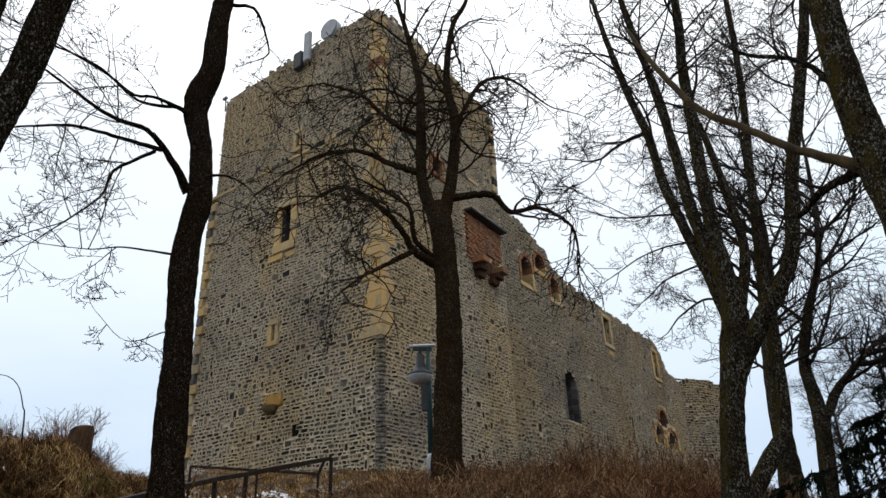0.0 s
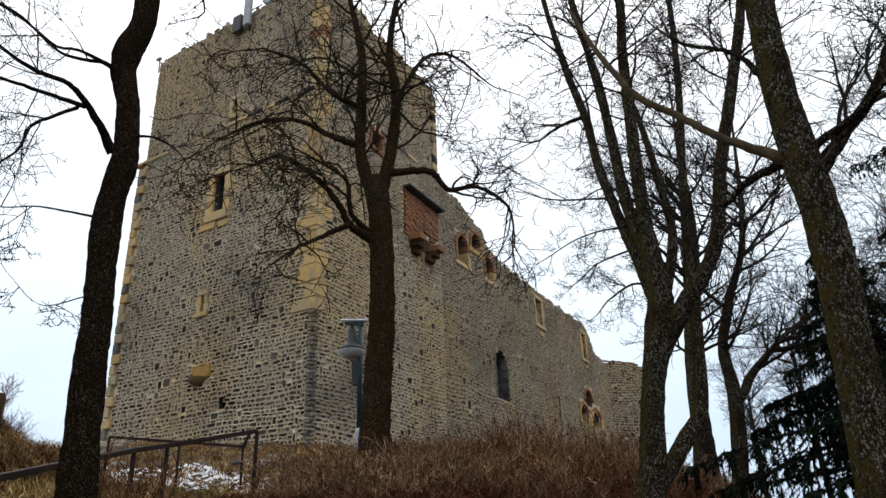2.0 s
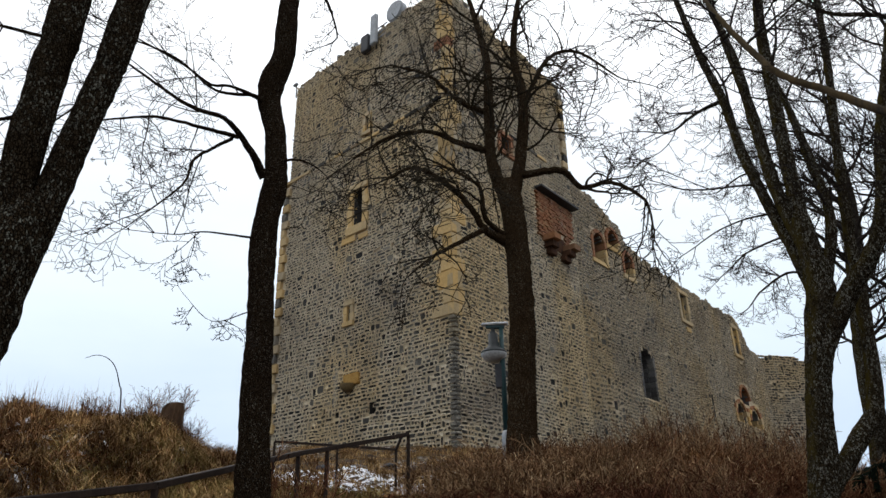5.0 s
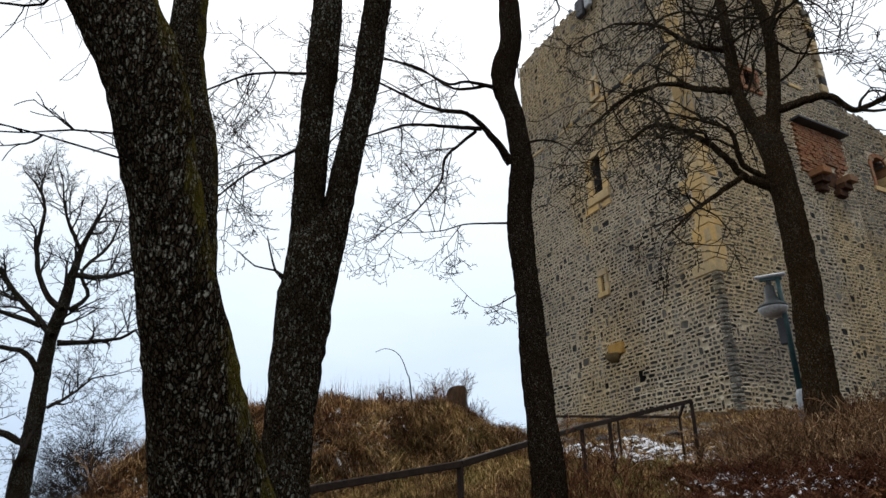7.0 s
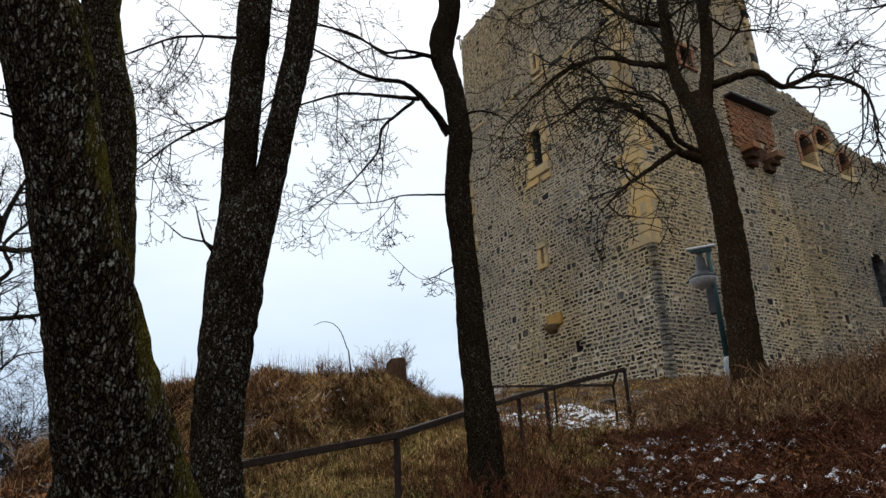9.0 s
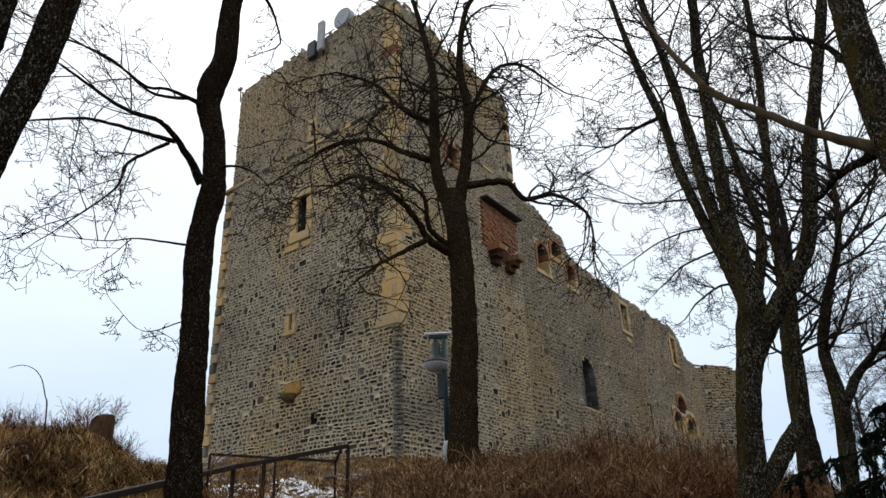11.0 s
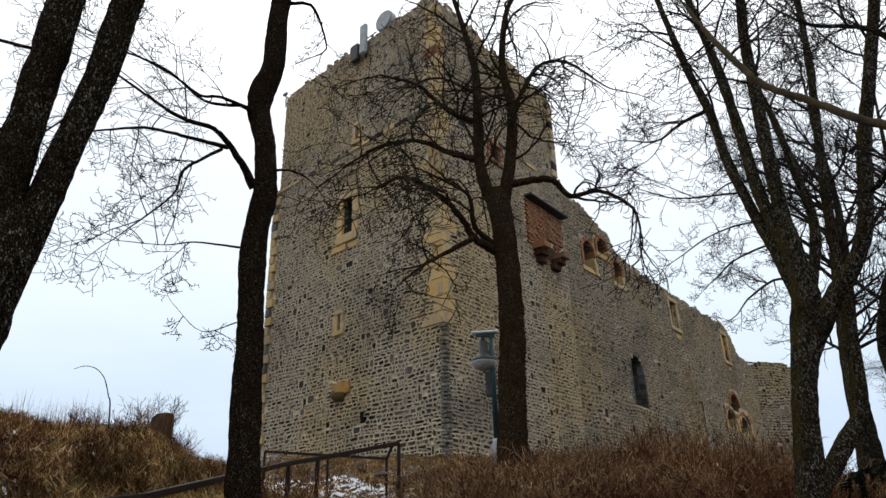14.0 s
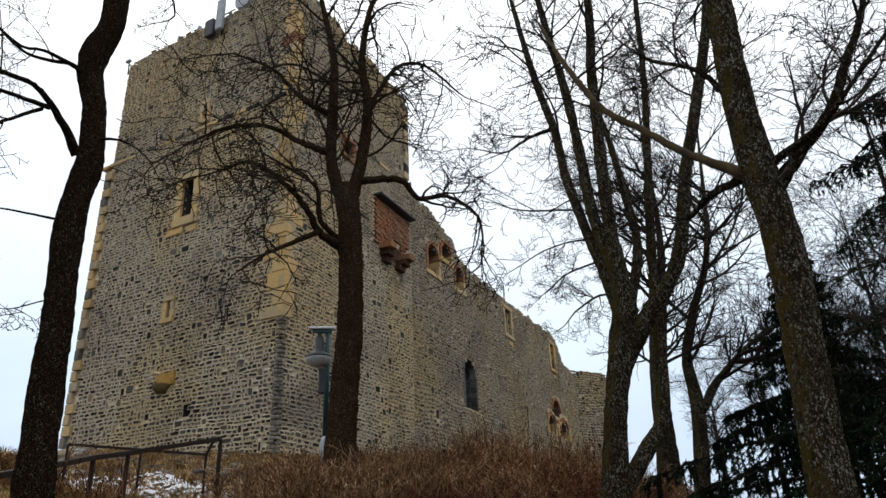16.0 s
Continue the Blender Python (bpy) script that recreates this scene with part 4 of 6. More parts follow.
# slim tree with a kinked trunk beside the rail
tree("slim dark bare tree with kinked trunk beside the handrail",
     [[(-2.60, 6.82, 2.16, 0.165), (-2.645, 6.82, 3.16, 0.147), (-2.67, 6.82, 3.77, 0.138), (-2.715, 6.82, 4.85, 0.140), (-2.65, 6.82, 5.40, 0.132), (-2.64, 6.82, 5.60, 0.124), (-2.69, 6.82, 6.16, 0.117), (-2.79, 6.82, 6.57, 0.126),
       (-2.80, 6.82, 6.82, 0.150), (-2.77, 6.82, 6.99, 0.152), (-2.68, 6.82, 7.26, 0.134), (-2.66, 6.82, 7.69, 0.130), (-2.65, 6.82, 8.17, 0.119), (-2.55, 7.0, 10.5, 0.07)]],
     [[(-2.74, 6.75, 5.55, 0.0585), (-2.90, 6.43, 5.86, 0.0333), (-2.99, 6.11, 5.93, 0.0266), (-3.21, 5.73, 5.86, 0.0192), (-3.59, 5.23, 6.02, 0.0104)],
      [(-3.01, 6.54, 5.97, 0.0274), (-3.30, 6.04, 5.83, 0.0178), (-3.45, 5.58, 5.64, 0.0148), (-3.62, 5.09, 5.30, 0.0081)],
      [(-3.07, 6.52, 5.94, 0.0207), (-3.27, 6.13, 5.47, 0.0155), (-3.21, 5.86, 5.02, 0.0104), (-3.43, 5.44, 4.40, 0.0059)],
      [(-2.80, 6.76, 4.81, 0.0133), (-3.10, 6.25, 4.67, 0.0081), (-3.21, 5.83, 4.46, 0.0052), (-3.43, 5.33, 4.30, 0.0030)],
      [(-2.78, 6.80, 6.58, 0.034), (-2.95, 6.67, 6.62, 0.0237), (-3.19, 6.21, 6.39, 0.0141), (-3.44, 5.71, 6.48, 0.0111), (-3.77, 5.11, 6.33, 0.0067)],
      [(-2.78, 6.76, 3.97, 0.0074), (-2.95, 6.29, 3.73, 0.0044), (-3.07, 5.86, 3.88, 0.0022)],
      [(-2.80, 6.78, 6.52, 0.03), (-2.90, 6.64, 6.57, 0.0244), (-3.10, 6.37, 6.55, 0.0170), (-3.21, 6.16, 6.42, 0.0141), (-3.40, 5.90, 6.50, 0.0118), (-3.61, 5.61, 6.53, 0.0089), (-3.83, 5.29, 6.55, 0.0067)],
      [(-2.69, 6.89, 8.37, 0.0318), (-2.53, 7.02, 8.46, 0.0244), (-2.35, 7.14, 8.52, 0.0222), (-2.23, 7.24, 8.27, 0.0163), (-2.16, 7.33, 7.92, 0.0111), (-2.31, 7.35, 7.83, 0.0081)],
      [(-2.54, 6.74, 5.74, 0.0163), (-2.35, 6.75, 5.74, 0.0118), (-2.16, 6.76, 5.64, 0.0089), (-2.02, 6.75, 5.49, 0.0067), (-1.91, 6.73, 5.30, 0.0044)]],
     [(1, 5, 0.9, 0.4, 1), (2, 5, 0.9, 0.3, 1), (3, 6, 0.85, 0.2, 1), (4, 6, 0.8, 0.2, 1), (5, 5, 0.9, 0.2, 1), (6, 3, 0.4, 0.3, 1), (7, 6, 0.85, 0.2, 1), (8, 5, 0.4, 0.3, 1), (9, 2, 0.3, 0.3, 1)], AIRY, 10, DARK_BARK, DARK_BARK)
# forked tree
tree("tall bare tree forking into two straight stems",
     [[(-3.53, 4.05, 1.33, 0.203), (-3.53, 4.05, 1.73, 0.183), (-3.54, 4.04, 2.32, 0.169), (-3.49, 4.08, 3.18, 0.200), (-3.46, 4.10, 3.55, 0.205), (-3.44, 4.12, 3.85, 0.15), (-3.43, 4.13, 4.05, 0.05)],
      [(-3.52, 4.06, 3.0, 0.12), (-3.51, 4.07, 3.6, 0.125), (-3.48, 4.08, 4.66, 0.123), (-3.46, 4.10, 5.21, 0.127), (-3.44, 4.12, 5.80, 0.131), (-3.4, 4.2, 9.0, 0.09)],
      [(-3.46, 4.12, 3.0, 0.12), (-3.38, 4.18, 3.6, 0.12), (-3.24, 4.26, 4.53, 0.110), (-3.14, 4.31, 5.17, 0.114), (-3.08, 4.34, 5.75, 0.117), (-2.8, 4.5, 9.0, 0.08)]],
     [[(-3.55, 3.95, 3.42, 0.03), (-3.60, 3.86, 3.49, 0.011), (-3.66, 3.81, 3.77, 0.004)],
      [(-3.60, 3.86, 3.49, 0.008), (-3.68, 3.72, 3.5, 0.006), (-3.74, 3.60, 3.59, 0.003)],
      [(-3.55, 4.02, 4.62, 0.014), (-4.05, 3.99, 4.52, 0.009), (-4.45, 4.03, 4.40, 0.008)],
      [(-3.52, 4.03, 5.35, 0.015), (-4.1, 3.95, 5.5, 0.010), (-4.6, 3.88, 5.45, 0.008)],
      [(-3.15, 4.4, 5.0, 0.014), (-3.6, 4.7, 5.2, 0.009), (-4.2, 4.9, 5.0, 0.007)]],
     [(5, 9, 0.7, 0.2, 1), (6, 9, 0.8, 0.2, 1), (7, 8, 0.7, 0.2, 1)], AIRY, 20, BARK, BARK, sides=28)
# leaning trunk close to the path
tree("leaning old trunk with furrowed mossy bark close to the path",
     [[(-1.84, 1.70, -0.1, 0.33), (-1.80, 1.64, 0.7, 0.28), (-1.75, 1.56, 1.45, 0.232), (-1.672, 1.452, 1.70, 0.166), (-1.618, 1.309, 1.95, 0.126), (-1.579, 1.179, 2.20, 0.104), (-1.571, 1.068, 2.50, 0.096), (-1.604, 0.978, 2.80, 0.105), (-1.730, 0.859, 3.15, 0.115), (-1.864, 0.750, 3.60, 0.120), (-2.15, 0.55, 4.6, 0.10)],
      [(-2.35, 2.2, 0.2, 0.1), (-2.5, 2.15, 1.8, 0.085), (-2.56, 2.10, 3.15, 0.083), (-2.62, 2.03, 3.63, 0.084), (-2.64, 2.01, 3.80, 0.083), (-2.66, 1.99, 4.15, 0.086), (-2.7, 2.0, 6.0, 0.07)]],
     [[(-1.57, 0.97, 2.49, 0.0032), (-1.62, 0.89, 2.50, 0.0024), (-1.66, 0.79, 2.50, 0.0020), (-1.72, 0.67, 2.50, 0.0013)], [(-1.59, 0.94, 2.56, 0.0028), (-1.64, 0.85, 2.54, 0.0024), (-1.69, 0.76, 2.50, 0.0016), (-1.71, 0.68, 2.47, 0.0016)], [(-1.70, 0.85, 3.39, 0.0064), (-1.75, 0.78, 3.20, 0.0040), (-1.81, 0.67, 3.04, 0.0028), (-1.86, 0.57, 2.90, 0.0020), (-1.89, 0.47, 2.70, 0.0016), (-1.90, 0.42, 2.62, 0.0016)], [(-1.71, 0.85, 3.30, 0.0048), (-1.88, 0.49, 3.07, 0.0032), (-1.94, 0.33, 2.94, 0.0024), (-2.00, 0.22, 2.88, 0.0016)],
      [(-2.71, 1.59, 4.37, 0.0090), (-2.85, 1.46, 4.09, 0.0076), (-2.94, 1.41, 3.89, 0.0062), (-3.09, 1.23, 3.83, 0.0048), (-3.19, 1.12, 3.71, 0.0034), (-3.29, 1.01, 3.64, 0.0020)],
      [(-2.77, 1.69, 4.62, 0.0090), (-3.07, 1.27, 4.18, 0.0072), (-3.22, 1.06, 3.95, 0.0055), (-3.34, 0.86, 3.81, 0.0037), (-3.44, 0.67, 3.70, 0.0020)],
      [(-2.76, 1.52, 4.25, 0.0060), (-2.82, 1.51, 3.97, 0.0047), (-2.80, 1.64, 3.88, 0.0033), (-2.77, 1.76, 3.79, 0.0020)]],
     [(2, 3, 0.12, 0.2, 0.9), (3, 3, 0.1, 0.2, 0.9), (4, 4, 0.2, 0.3, 1), (5, 3, 0.2, 0.3, 1), (6, 9, 0.35, 0.2, 1), (7, 10, 0.4, 0.2, 1), (8, 5, 0.3, 0.2, 1)], FINE, 30, OLD_BARK, BARK, sides=64, rough=0.085)
# crown in front of the keep
tree("dark bare tree with dense drooping twiggy crown before the keep",
     [[(-0.09, 12.80, 3.02, 0.298), (-0.01, 12.80, 4.66, 0.244), (0.05, 12.80, 5.72, 0.237), (0.04, 12.80, 6.86, 0.229), (0.02, 12.80, 7.83, 0.224), (-0.06, 12.80, 8.34, 0.225), (-0.1, 12.8, 8.6, 0.16)],
      [(-0.10, 12.80, 8.1, 0.14), (-0.36, 12.75, 9.05, 0.116), (-0.37, 12.71, 10.06, 0.107), (-0.37, 12.67, 11.50, 0.086), (-0.62, 12.62, 12.89, 0.058), (-0.84, 12.57, 13.86, 0.039), (-1.0, 12.5, 15.0, 0.02)],
      [(0.0, 12.80, 8.1, 0.14), (0.25, 12.80, 9.25, 0.117), (0.36, 12.79, 10.51, 0.103), (0.23, 12.80, 11.72, 0.081), (0.41, 12.79, 13.16, 0.058), (0.78, 12.78, 13.98, 0.046), (1.0, 12.7, 15.2, 0.02)]],
     [[(-0.08, 12.80, 7.22, 0.110), (-0.54, 12.55, 7.43, 0.071), (-0.84, 12.29, 7.86, 0.060), (-1.25, 12.02, 8.22, 0.049), (-1.80, 11.70, 8.42, 0.037), (-2.26, 11.38, 8.04, 0.021)],
      [(-0.59, 12.49, 7.40, 0.060), (-1.11, 12.22, 7.01, 0.042), (-1.49, 11.94, 6.68, 0.031), (-1.85, 11.65, 6.25, 0.015)],
      [(-0.39, 12.79, 9.34, 0.076), (-1.00, 12.36, 9.31, 0.057), (-1.52, 11.90, 9.33, 0.044), (-2.19, 11.39, 8.95, 0.032), (-2.77, 10.85, 8.22, 0.020)],
      [(0.23, 12.80, 8.71, 0.081), (1.02, 12.88, 8.79, 0.064), (1.42, 12.96, 8.42, 0.052), (2.01, 13.00, 8.51, 0.041), (2.61, 13.02, 8.08, 0.029), (2.73, 13.12, 7.48, 0.017)],
      [(-0.41, 12.79, 10.25, 0.060), (-1.01, 12.56, 10.48, 0.048), (-1.58, 12.30, 10.97, 0.036), (-2.25, 11.99, 11.06, 0.023)],
      [(0.33, 12.80, 10.36, 0.054), (0.97, 12.90, 11.60, 0.044), (1.62, 12.97, 11.78, 0.032), (2.32, 12.99, 11.15, 0.019)],
      [(-0.11, 12.80, 7.34, 0.055), (-0.53, 12.46, 7.63, 0.049), (-0.61, 12.13, 8.14, 0.038), (-0.96, 11.79, 8.27, 0.027), (-1.34, 11.42, 8.32, 0.021)]],
     [(1, 20, 2.3, 0.12, 1), (2, 20, 2.2, 0.15, 1), (3, 7, 1.6, 0.25, 1), (4, 6, 1.2, 0.3, 1), (5, 9, 1.9, 0.2, 1), (6, 9, 1.5, 0.3, 1), (7, 9, 1.9, 0.15, 1), (8, 9, 1.8, 0.2, 1), (9, 6, 1.4, 0.3, 1)],
     DENSE, 40, BROWN_BARK, BROWN_BARK, LICHEN_TWIG)
# tree of many stems before the wall's end
tree("many-stemmed bare tree with mossy foot and steep limbs",
     [[(2.98, 8.36, 1.40, 0.194), (3.07, 8.33, 2.11, 0.158), (3.23, 8.27, 3.25, 0.136), (3.37, 8.22, 3.93, 0.152), (3.45, 8.18, 4.25, 0.158), (3.45, 8.18, 4.65, 0.138), (3.42, 8.20, 5.28, 0.114)],
      [(3.41, 8.20, 4.2, 0.070), (3.32, 8.31, 4.93, 0.077), (3.18, 8.43, 5.63, 0.067), (3.04, 8.55, 6.48, 0.062), (2.99, 8.64, 7.28, 0.058), (2.84, 8.76, 8.15, 0.053), (2.67, 8.88, 9.43, 0.040), (2.5, 9, 11, 0.018)],
      [(3.42, 8.20, 4.9, 0.097), (3.27, 8.30, 5.74, 0.079), (3.22, 8.36, 6.73, 0.070), (3.17, 8.42, 7.62, 0.065), (3.10, 8.49, 8.37, 0.055), (2.97, 8.58, 9.52, 0.047), (2.8, 8.7, 11.5, 0.018)],
      [(3.44, 8.19, 4.9, 0.096), (3.43, 8.19, 6.02, 0.086), (3.46, 8.18, 7.18, 0.077), (3.49, 8.17, 8.14, 0.072), (3.57, 8.13, 9.16, 0.060), (3.6, 8.1, 12, 0.026)],
      [(3.46, 8.18, 4.2, 0.074), (3.77, 8.21, 5.21, 0.058), (3.79, 8.37, 6.13, 0.055), (3.76, 8.54, 7.05, 0.043), (3.74, 8.71, 7.65, 0.030)],
      [(3.36, 8.22, 3.7, 0.114), (3.68, 8.05, 4.24, 0.110), (3.95, 7.89, 4.62, 0.092), (4.14, 7.75, 5.09, 0.086), (4.30, 7.62, 5.99, 0.079), (4.55, 7.44, 6.99, 0.072), (4.86, 7.20, 8.41, 0.061), (5.2, 7, 11, 0.026)],
      [(3.15, 8.33, 2.2, 0.106), (3.63, 8.42, 2.77, 0.095), (3.89, 8.50, 3.15, 0.085), (4.08, 8.62, 4.34, 0.071), (4.24, 8.75, 5.71, 0.062), (4.56, 8.79, 8.15, 0.050), (4.74, 8.90, 9.94, 0.041), (4.9, 9, 12, 0.018)]],
     [[(2.95, 8.68, 7.35, 0.031), (2.6, 8.7, 7.2, 0.022), (2.25, 8.8, 7.0, 0.014), (1.9, 8.9, 7.1, 0.008)]],
     [(1, 14, 1.7, 0.25, 1), (2, 9, 1.6, 0.3, 1), (3, 9, 1.5, 0.3, 1), (4, 6, 1.2, 0.3, 1), (5, 11, 1.5, 0.3, 1), (6, 10, 1.4, 0.3, 1), (7, 7, 1.0, 0.2, 1)],
     BOUGH, 60, MOSSY_BARK, BARK)
# big trunk with a brown side limb
tree("large bare tree with rough lichened trunk and brown side limb",
     [[(3.66, 5.23, 1.30, 0.212), (3.65, 5.25, 1.87, 0.168), (3.68, 5.23, 2.61, 0.154), (3.69, 5.22, 3.06, 0.150), (3.72, 5.20, 3.54, 0.155), (3.72, 5.19, 4.05, 0.155), (3.69, 5.22, 4.61, 0.152), (3.66, 5.24, 5.22, 0.139), (3.66, 5.24, 5.85, 0.134), (3.68, 5.22, 6.53, 0.123), (3.7, 5.2, 10, 0.064)]],
     [([(3.66, 5.24, 4.62, 0.06), (3.39, 5.56, 4.98, 0.042), (3.26, 5.79, 5.24, 0.039), (3.07, 6.04, 5.62, 0.037), (2.79, 6.31, 6.04, 0.034), (2.65, 6.50, 6.48, 0.035), (2.48, 6.71, 7.11, 0.027), (2.37, 6.88, 7.67, 0.020)], BROWN_LIMB),
      [(3.72, 5.2, 4.4, 0.078), (4.03, 5.03, 4.83, 0.057), (4.26, 4.90, 5.10, 0.048), (4.50, 4.75, 5.64, 0.038), (4.68, 4.64, 6.07, 0.029), (4.9, 4.5, 6.9, 0.014)],
      [(3.75, 5.16, 4.7, 0.041), (3.96, 4.80, 4.82, 0.031), (4.09, 4.47, 4.99, 0.021), (4.21, 4.12, 5.23, 0.017)],
      [(3.64, 5.24, 4.65, 0.051), (3.60, 5.93, 4.82, 0.036), (3.66, 6.53, 4.87, 0.028), (3.7, 7.0, 5.1, 0.011)],
      [(3.64, 5.25, 5.35, 0.037), (3.55, 5.59, 6.05, 0.024), (3.27, 6.02, 6.52, 0.019), (3.14, 6.35, 7.02, 0.012)]],
     [(1, 6, 0.8, 0.4, 1), (2, 10, 1.1, 0.2, 1), (3, 8, 0.9, 0.2, 1), (4, 6, 0.8, 0.3, 1), (5, 7, 0.9, 0.2, 1), (0, 6, 1.2, 0.6, 0.95)],
     BOUGH, 80, MOSSY_BARK, BARK, sides=32, rough=0.07)
# trees farther down the right slope
tree("slender bare tree on the slope behind", [[(6.37, 14.77, 2.05, 0.147), (6.53, 14.70, 3.36, 0.141), (6.65, 14.64, 5.13, 0.135), (6.86, 14.55, 7.05, 0.102), (7.08, 14.44, 9.15, 0.067), (7.2, 14.4, 12, 0.02)]],
     [], [(0, 26, 2.0, 0.3, 1)], UPRIGHT, 100, MOSSY_BARK, sides=12)
tree("bare tree with spreading low limb on the slope behind", [[(7.02, 14.47, 2.01, 0.168), (7.21, 14.38, 3.30, 0.161), (7.30, 14.33, 4.44, 0.142), (7.27, 14.35, 5.42, 0.110), (7.53, 14.22, 6.40, 0.087), (8.02, 13.95, 7.91, 0.064), (8.3, 13.8, 11, 0.02)]],
     [[(7.25, 14.36, 4.1, 0.11), (7.75, 14.10, 4.86, 0.083), (8.34, 13.76, 5.49, 0.053), (8.87, 13.42, 5.88, 0.035)]], [(0, 20, 2.2, 0.3, 1), (1, 12, 1.8, 0.2, 1)], UPRIGHT, 110, MOSSY_BARK, MOSSY_BARK, sides=12)
# far trees beyond the left edge
tree("broad bare oak beyond the mound",
     [[(-21.06, 13.57, 2.88, 0.274), (-21.20, 13.71, 4.97, 0.244), (-21.38, 13.82, 6.65, 0.223), (-21.52, 13.96, 7.84, 0.200), (-21.55, 14.20, 8.93, 0.190), (-21.62, 14.40, 10.22, 0.134), (-21.67, 14.62, 11.25, 0.091), (-21.62, 14.93, 12.31, 0.062), (-21.63, 15.18, 13.07, 0.032)],
      [(-21.22, 13.43, 2.51, 0.130), (-21.04, 13.28, 3.63, 0.091), (-20.71, 13.25, 4.23, 0.052)]],
     [[(-21.13, 13.51, 4.42, 0.107), (-22.09, 12.88, 4.81, 0.094), (-22.94, 12.34, 4.66, 0.081), (-23.69, 11.90, 4.51, 0.061), (-24.38, 11.50, 4.82, 0.048), (-25.10, 11.08, 5.42, 0.035), (-25.52, 10.92, 5.94, 0.021)],
      [(-22.01, 12.75, 4.85, 0.054), (-22.09, 12.69, 5.26, 0.047), (-22.53, 12.31, 5.68, 0.034), (-22.99, 11.93, 6.25, 0.021)],
      [(-21.17, 13.48, 6.57, 0.096), (-21.55, 13.21, 7.16, 0.083), (-22.39, 12.54, 7.35, 0.070), (-23.08, 12.00, 7.61, 0.056), (-23.96, 11.29, 7.56, 0.035), (-24.46, 10.92, 7.91, 0.021)],
      [(-21.01, 13.62, 7.69, 0.111), (-21.49, 13.50, 8.20, 0.099), (-22.39, 13.03, 9.19, 0.087), (-23.22, 12.62, 10.30, 0.067), (-23.91, 12.33, 10.72, 0.045), (-24.60, 12.03, 11.07, 0.023)],
      [(-21.28, 13.38, 7.99, 0.084), (-21.91, 12.79, 8.30, 0.070), (-22.63, 12.12, 8.55, 0.056), (-23.47, 11.35, 8.80, 0.035), (-24.13, 10.73, 9.42, 0.021)],
      [(-20.88, 13.73, 8.55, 0.113), (-21.52, 13.45, 9.23, 0.086), (-22.04, 13.28, 10.54, 0.073), (-22.25, 13.38, 12.22, 0.053), (-22.71, 13.26, 13.17, 0.039), (-23.28, 13.05, 13.80, 0.023)],
      [(-20.71, 13.88, 9.73, 0.100), (-19.89, 14.32, 9.62, 0.071), (-18.98, 14.83, 9.96, 0.049), (-18.45, 15.01, 10.32, 0.028)],
      [(-20.84, 13.76, 7.47, 0.097), (-20.27, 14.35, 7.55, 0.070), (-19.58, 15.02, 7.72, 0.049), (-19.21, 15.43, 8.07, 0.035), (-18.99, 15.70, 7.64, 0.021)],
      [(-20.82, 13.78, 5.46, 0.054), (-20.32, 14.14, 5.84, 0.041), (-19.88, 14.45, 6.35, 0.027), (-19.43, 14.77, 6.46, 0.020)],
      [(-20.65, 13.93, 10.49, 0.072), (-20.77, 13.50, 11.18, 0.058), (-20.81, 13.14, 11.87, 0.036), (-20.74, 12.87, 12.71, 0.022)],
      [(-20.72, 13.87, 8.54, 0.085), (-20.52, 14.29, 9.10, 0.064), (-20.90, 14.20, 10.00, 0.058), (-20.55, 14.76, 10.98, 0.045), (-20.51, 15.05, 12.01, 0.023)]],
     [(0, 9, 1.9, 0.55, 1), (1, 2, 1.0, 0.3, 1)] + [(k, 9, 1.45, 0.2, 1) for k in range(2, 13)], OAKY, 120, BARK, BARK, FAR_TWIG, sides=12)
tree("far bare tree with a forked crown",
     [[(-25.98, 10.07, 2.10, 0.172), (-26.28, 10.08, 3.92, 0.164), (-26.66, 10.01, 5.86, 0.141), (-26.93, 10.05, 7.49, 0.131), (-27.01, 10.25, 8.59, 0.104), (-27.00, 10.52, 9.89, 0.076), (-27.09, 10.72, 11.08, 0.039), (-27.30, 10.80, 11.83, 0.024)]],
     [[(-26.32, 9.77, 7.35, 0.071), (-26.67, 9.26, 8.65, 0.057), (-26.95, 8.79, 9.83, 0.043), (-26.92, 8.61, 10.54, 0.022)],
      [(-26.12, 9.95, 3.90, 0.081), (-26.97, 9.40, 4.62, 0.069), (-27.90, 8.77, 5.91, 0.056), (-28.57, 8.39, 6.53, 0.043)],
      [(-26.15, 9.92, 8.37, 0.050), (-25.48, 10.32, 9.65, 0.036), (-24.93, 10.61, 10.04, 0.022)],
      [(-26.18, 9.90, 5.24, 0.041), (-25.76, 10.49, 5.79, 0.028), (-25.55, 10.89, 6.37, 0.021)],
      [(-26.26, 9.83, 6.21, 0.056), (-27.01, 9.39, 6.70, 0.042), (-27.91, 8.82, 7.35, 0.036), (-28.64, 8.40, 8.30, 0.022)],
      [(-26.29, 9.80, 6.78, 0.049), (-26.85, 9.19, 7.65, 0.036), (-27.36, 8.63, 8.24, 0.021)]],
     [(0, 12, 1.7, 0.4, 1)] + [(k, 10, 1.4, 0.2, 1) for k in range(1, 7)], OAKY, 147, BARK, BARK, FAR_TWIG, sides=10)
